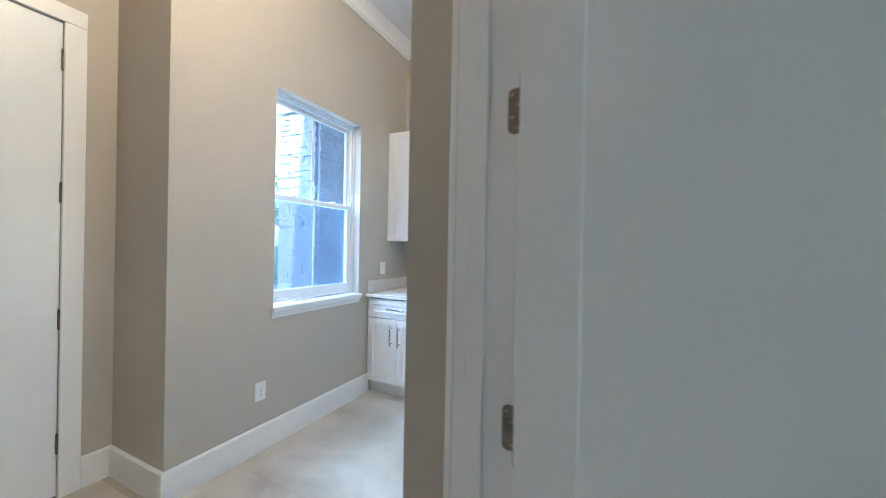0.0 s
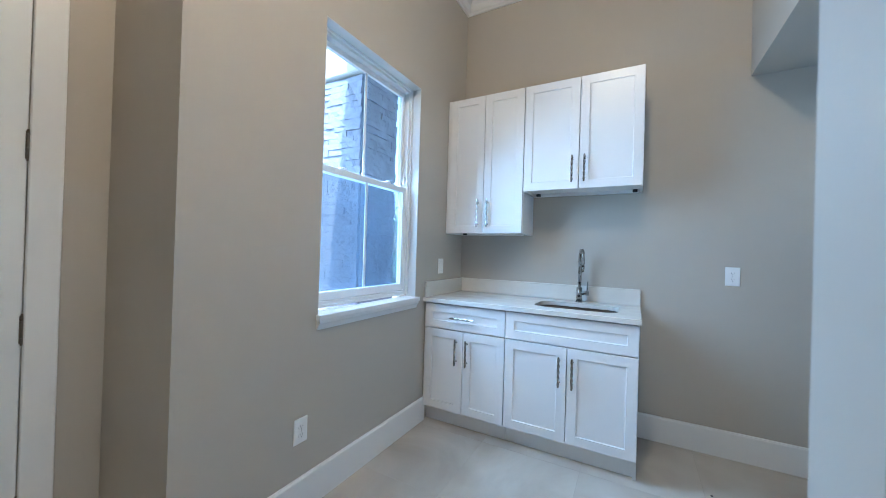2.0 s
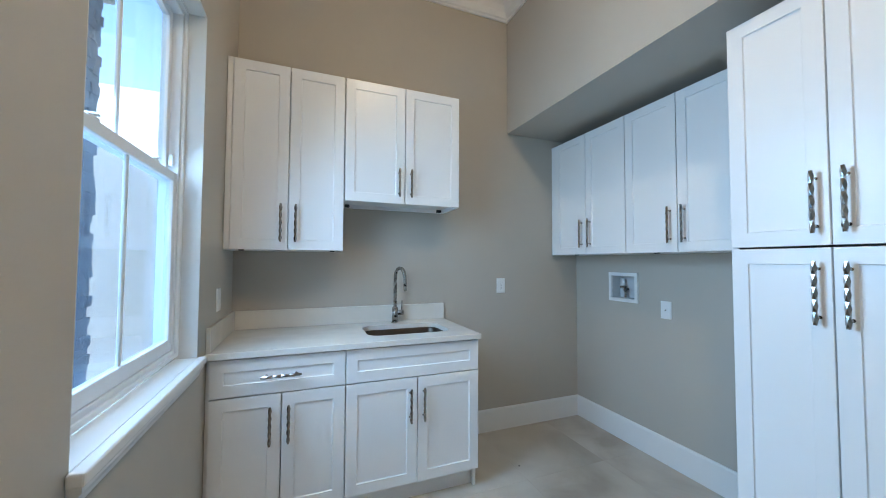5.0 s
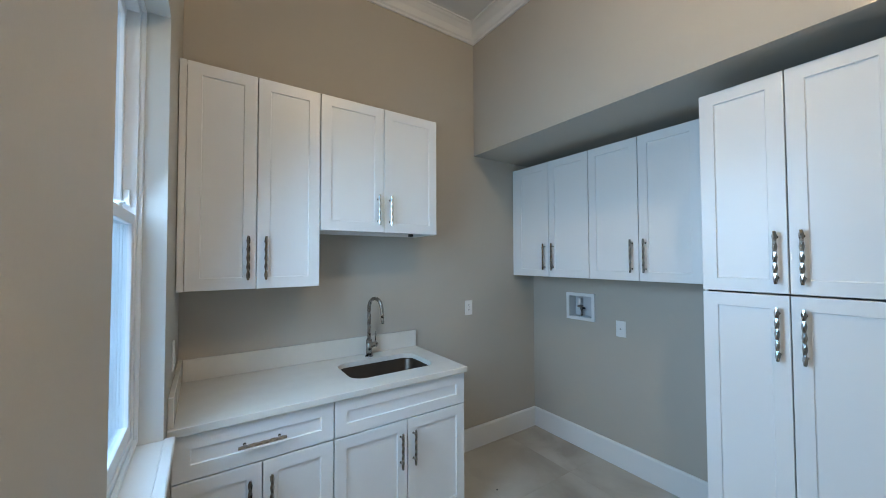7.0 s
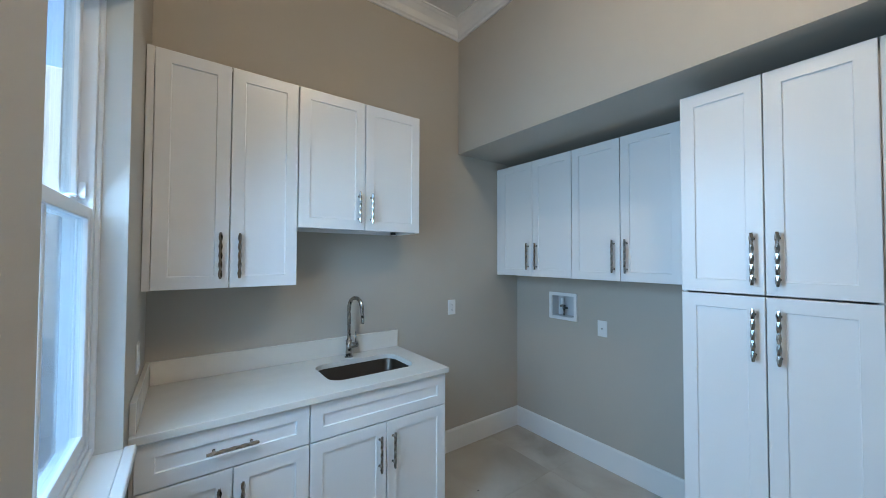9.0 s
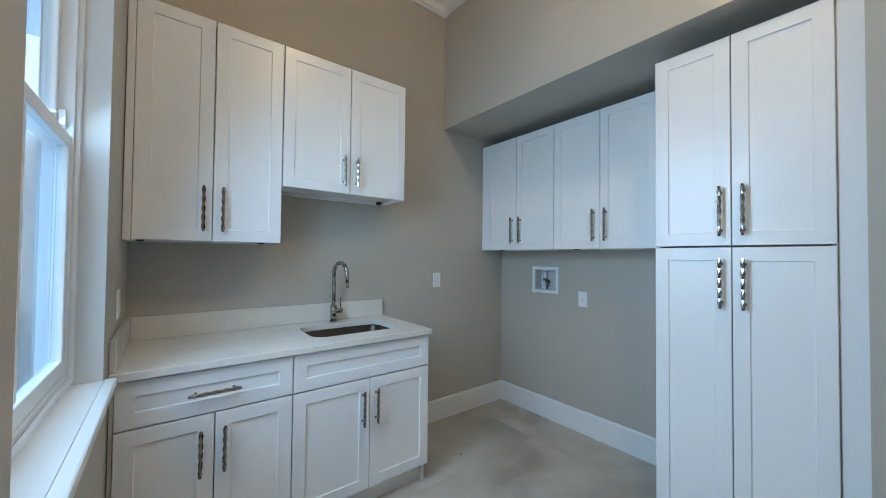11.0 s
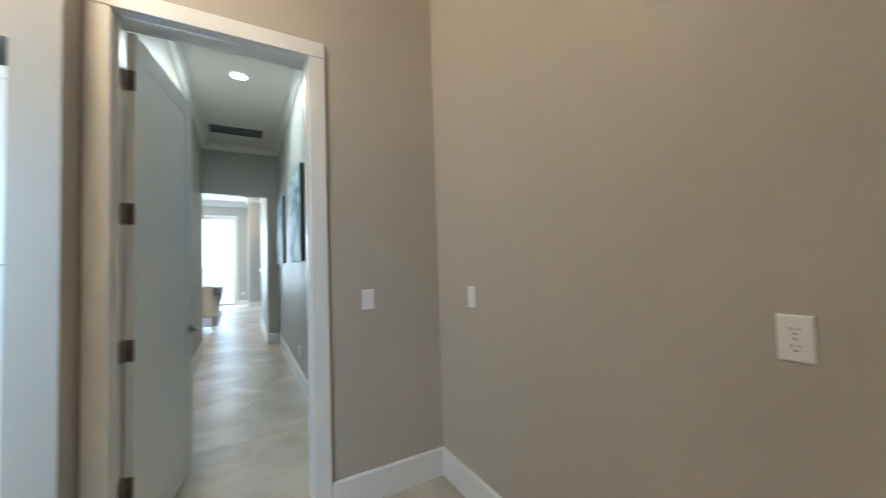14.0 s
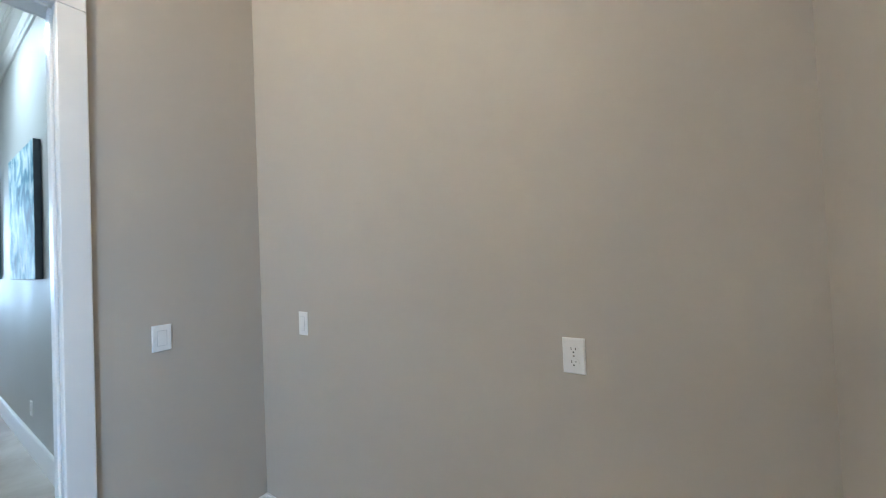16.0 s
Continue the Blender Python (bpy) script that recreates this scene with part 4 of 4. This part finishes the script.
# ---- outdoors ----
structure("ground", box(-400, 400, -400, 400, -0.40, -0.15), M_GRASS, "green lawn round the house", "lawn")
structure("pavement", box(-9.0, -0.161, -9.0, 7.0, -0.1495, -0.12), M_CONC, "pale concrete porch slab and drive", "pavement")
# made-up pale ground out to the horizon, imitating glare beyond the glass doors
structure("patio", box(15.46, 399, -160.0, 160.0, -0.1495, -0.10), M_CONC, "pale ground added to stand in for the overexposed white outdoors", "patio")

CX0, CX1, CY0, CY1, CZ = -1.085, -0.60, -0.645, -0.235, 2.66
col = thing("stone_column", "dark grey ledger-stone porch column", "column", kind="")
part("core", box(CX0 + 0.02, CX1 - 0.02, CY0 + 0.02, CY1 - 0.02, -0.12, CZ), M_MORTAR, col)
part("cap", box(CX0 - 0.06, CX1 + 0.06, CY0 - 0.06, CY1 + 0.06, CZ, CZ + 0.34, bevel=0.008), M_STUCCO, col, "white stucco cap")
rng = random.Random(4)
STONES = []
for w in (0.14, 0.20, 0.27, 0.34):
    for h in (0.038, 0.052):
        bm = box(0, w - 0.0012, -0.03, 0.02, 0, h - 0.0012)
        bmesh.ops.subdivide_edges(bm, edges=[e for e in bm.edges if abs(e.verts[0].co.x - e.verts[1].co.x) > 0.05], cuts=3, use_grid_fill=True)
        for v in bm.verts:
            if v.co.y < -0.01:
                v.co.y += rng.uniform(-0.007, 0.007)
        STONES.append((w, h, to_mesh("stone", bm, M_STONE)))


def clad(x, y, turn, width):
    z = -0.12
    while z < CZ - 0.03:
        h = rng.choice((0.038, 0.052, 0.052))
        u = 0.0
        while u < width - 0.02:
            opts = [s for s in STONES if s[1] == h]
            w, _, me = rng.choice(opts)
            left = width - u
            sx = 1.0
            if left < w + 0.06:
                sx = left / w
            ob = share("stone", me, col, pose(x, y, z, 0, 0, turn) @ Matrix.Translation((u, rng.uniform(-0.007, 0.006), 0)) @ Matrix.Diagonal((sx, 1, min(1, (CZ - z) / h), 1)))
            u += w * sx
        z += h


clad(CX0, CY0, 0, CX1 - CX0)
clad(CX1, CY0, 90, CY1 - CY0)

structure("wall_porch", box(-1.94, -0.161, 2.50, 2.70, -0.12, 3.3, bevel=0.01), M_STUCCO, "white stucco wall closing the porch", "wall")
for x in (-1.955, -1.02):
    structure("trim_porch", box(x, x + 0.12, 2.47, 2.4995, -0.12, 3.25, bevel=0.006), M_STUCCO, "upright white stucco band on the porch wall", "trim")


def leaf_cloud(name, m, sx, sy, sz, count, size, seed, label, category, trunk=0.0):
    r = random.Random(seed)
    t = thing(name, label, category, m)
    vs, fs = [], []
    lobes = [(r.uniform(-0.7, 0.7) * sx, r.uniform(-0.7, 0.7) * sy, r.uniform(0.25, 0.85) * sz, r.uniform(0.3, 0.6)) for _ in range(14)]
    for _ in range(count):
        lx, ly, lz, lr = r.choice(lobes)
        d = Vector((r.gauss(0, 1), r.gauss(0, 1), r.gauss(0, 1))).normalized() * (r.random() ** 0.4)
        p = Vector((lx + d.x * lr * sx, ly + d.y * lr * sy, max(0.02, lz + d.z * lr * sz * 0.6)))
        q = Euler((r.uniform(-1.2, 1.2), r.uniform(-1.2, 1.2), r.uniform(0, 6.3))).to_matrix()
        s = size * r.uniform(0.6, 1.3)
        k = len(vs)
        for c in ((-0.5, 0, 0), (0, -0.28, 0.06), (0.5, 0, 0), (0, 0.28, 0.06)):
            v = p + q @ Vector(c) * s
            vs.append((v.x, v.y, v.z + trunk))
        fs.append((k, k + 1, k + 2, k + 3))
    me = bpy.data.meshes.new("crown")
    me.from_pydata(vs, [], fs)
    me.materials.append(M_LEAF)
    c = new("crown", me)
    c.parent = t
    bm = bmesh.new()
    for i in range(5):
        a = 2 * math.pi * i / 5
        tube(bm, [(0.1 * sx * math.cos(a), 0.1 * sy * math.sin(a), 0), (0.2 * sx * math.cos(a), 0.2 * sy * math.sin(a), trunk * 0.6 + sz * 0.2), (0.5 * sx * math.cos(a), 0.5 * sy * math.sin(a), trunk + sz * 0.6)], [0.05, 0.035, 0.012], 7)
    part("stem", bm, M_BARK, t)
    return t


for i in range(6):
    leaf_cloud("hedge_bush", pose(-8.6 + i * 1.5, 9.5 + 0.4 * (i % 2), -0.15), 1.1, 0.9, 3.7, 3600, 0.12, 10 + i, "dense green leafy hedge bush", "bush")
for i, (x, y, s) in enumerate(((-10.5, 2.5, 2.3), (-11.5, 6.0, 2.6), (-9.8, -1.0, 2.0))):
    leaf_cloud("garden_tree", pose(x, y, -0.15), s, s, 3.2, 5200, 0.16, 30 + i, "leafy green garden tree beyond the drive", "tree", 1.3)

speck = thing("debris", "tiny dark speck of debris on the floor", "debris", pose(1.732, -0.497, 0.0002))
part("crumb", box(-0.006, 0.006, -0.004, 0.004, 0, 0.005, bevel=0.0015), M_DARK, speck)

# ---- floor tiles ----
TW = 0.60
cache = {}


def lay(x0, x1, y0, y1):
    i0, i1 = math.floor((x0 - 2.30) / TW), math.ceil((x1 - 2.30) / TW)
    j0, j1 = math.floor((y0 + 0.64) / TW), math.ceil((y1 + 0.64) / TW)
    for i in range(i0, i1):
        for j in range(j0, j1):
            a, b = max(x0, 2.30 + i * TW), min(x1, 2.30 + (i + 1) * TW)
            c, d = max(y0, -0.64 + j * TW), min(y1, -0.64 + (j + 1) * TW)
            if b - a < 0.01 or d - c < 0.01:
                continue
            key = (round(b - a, 3), round(d - c, 3))
            if key not in cache:
                cache[key] = skirt_tile(*key)
            share("tile", cache[key], floor, pose(a, c, 0))


lay(-0.01, 2.67, -2.26, 0.0)
lay(-0.60, HALLX, SOUTH, -2.26)
lay(HALLX, 6.80, HALLS, -2.40)
lay(6.80, 15.30, -3.68, -0.64)
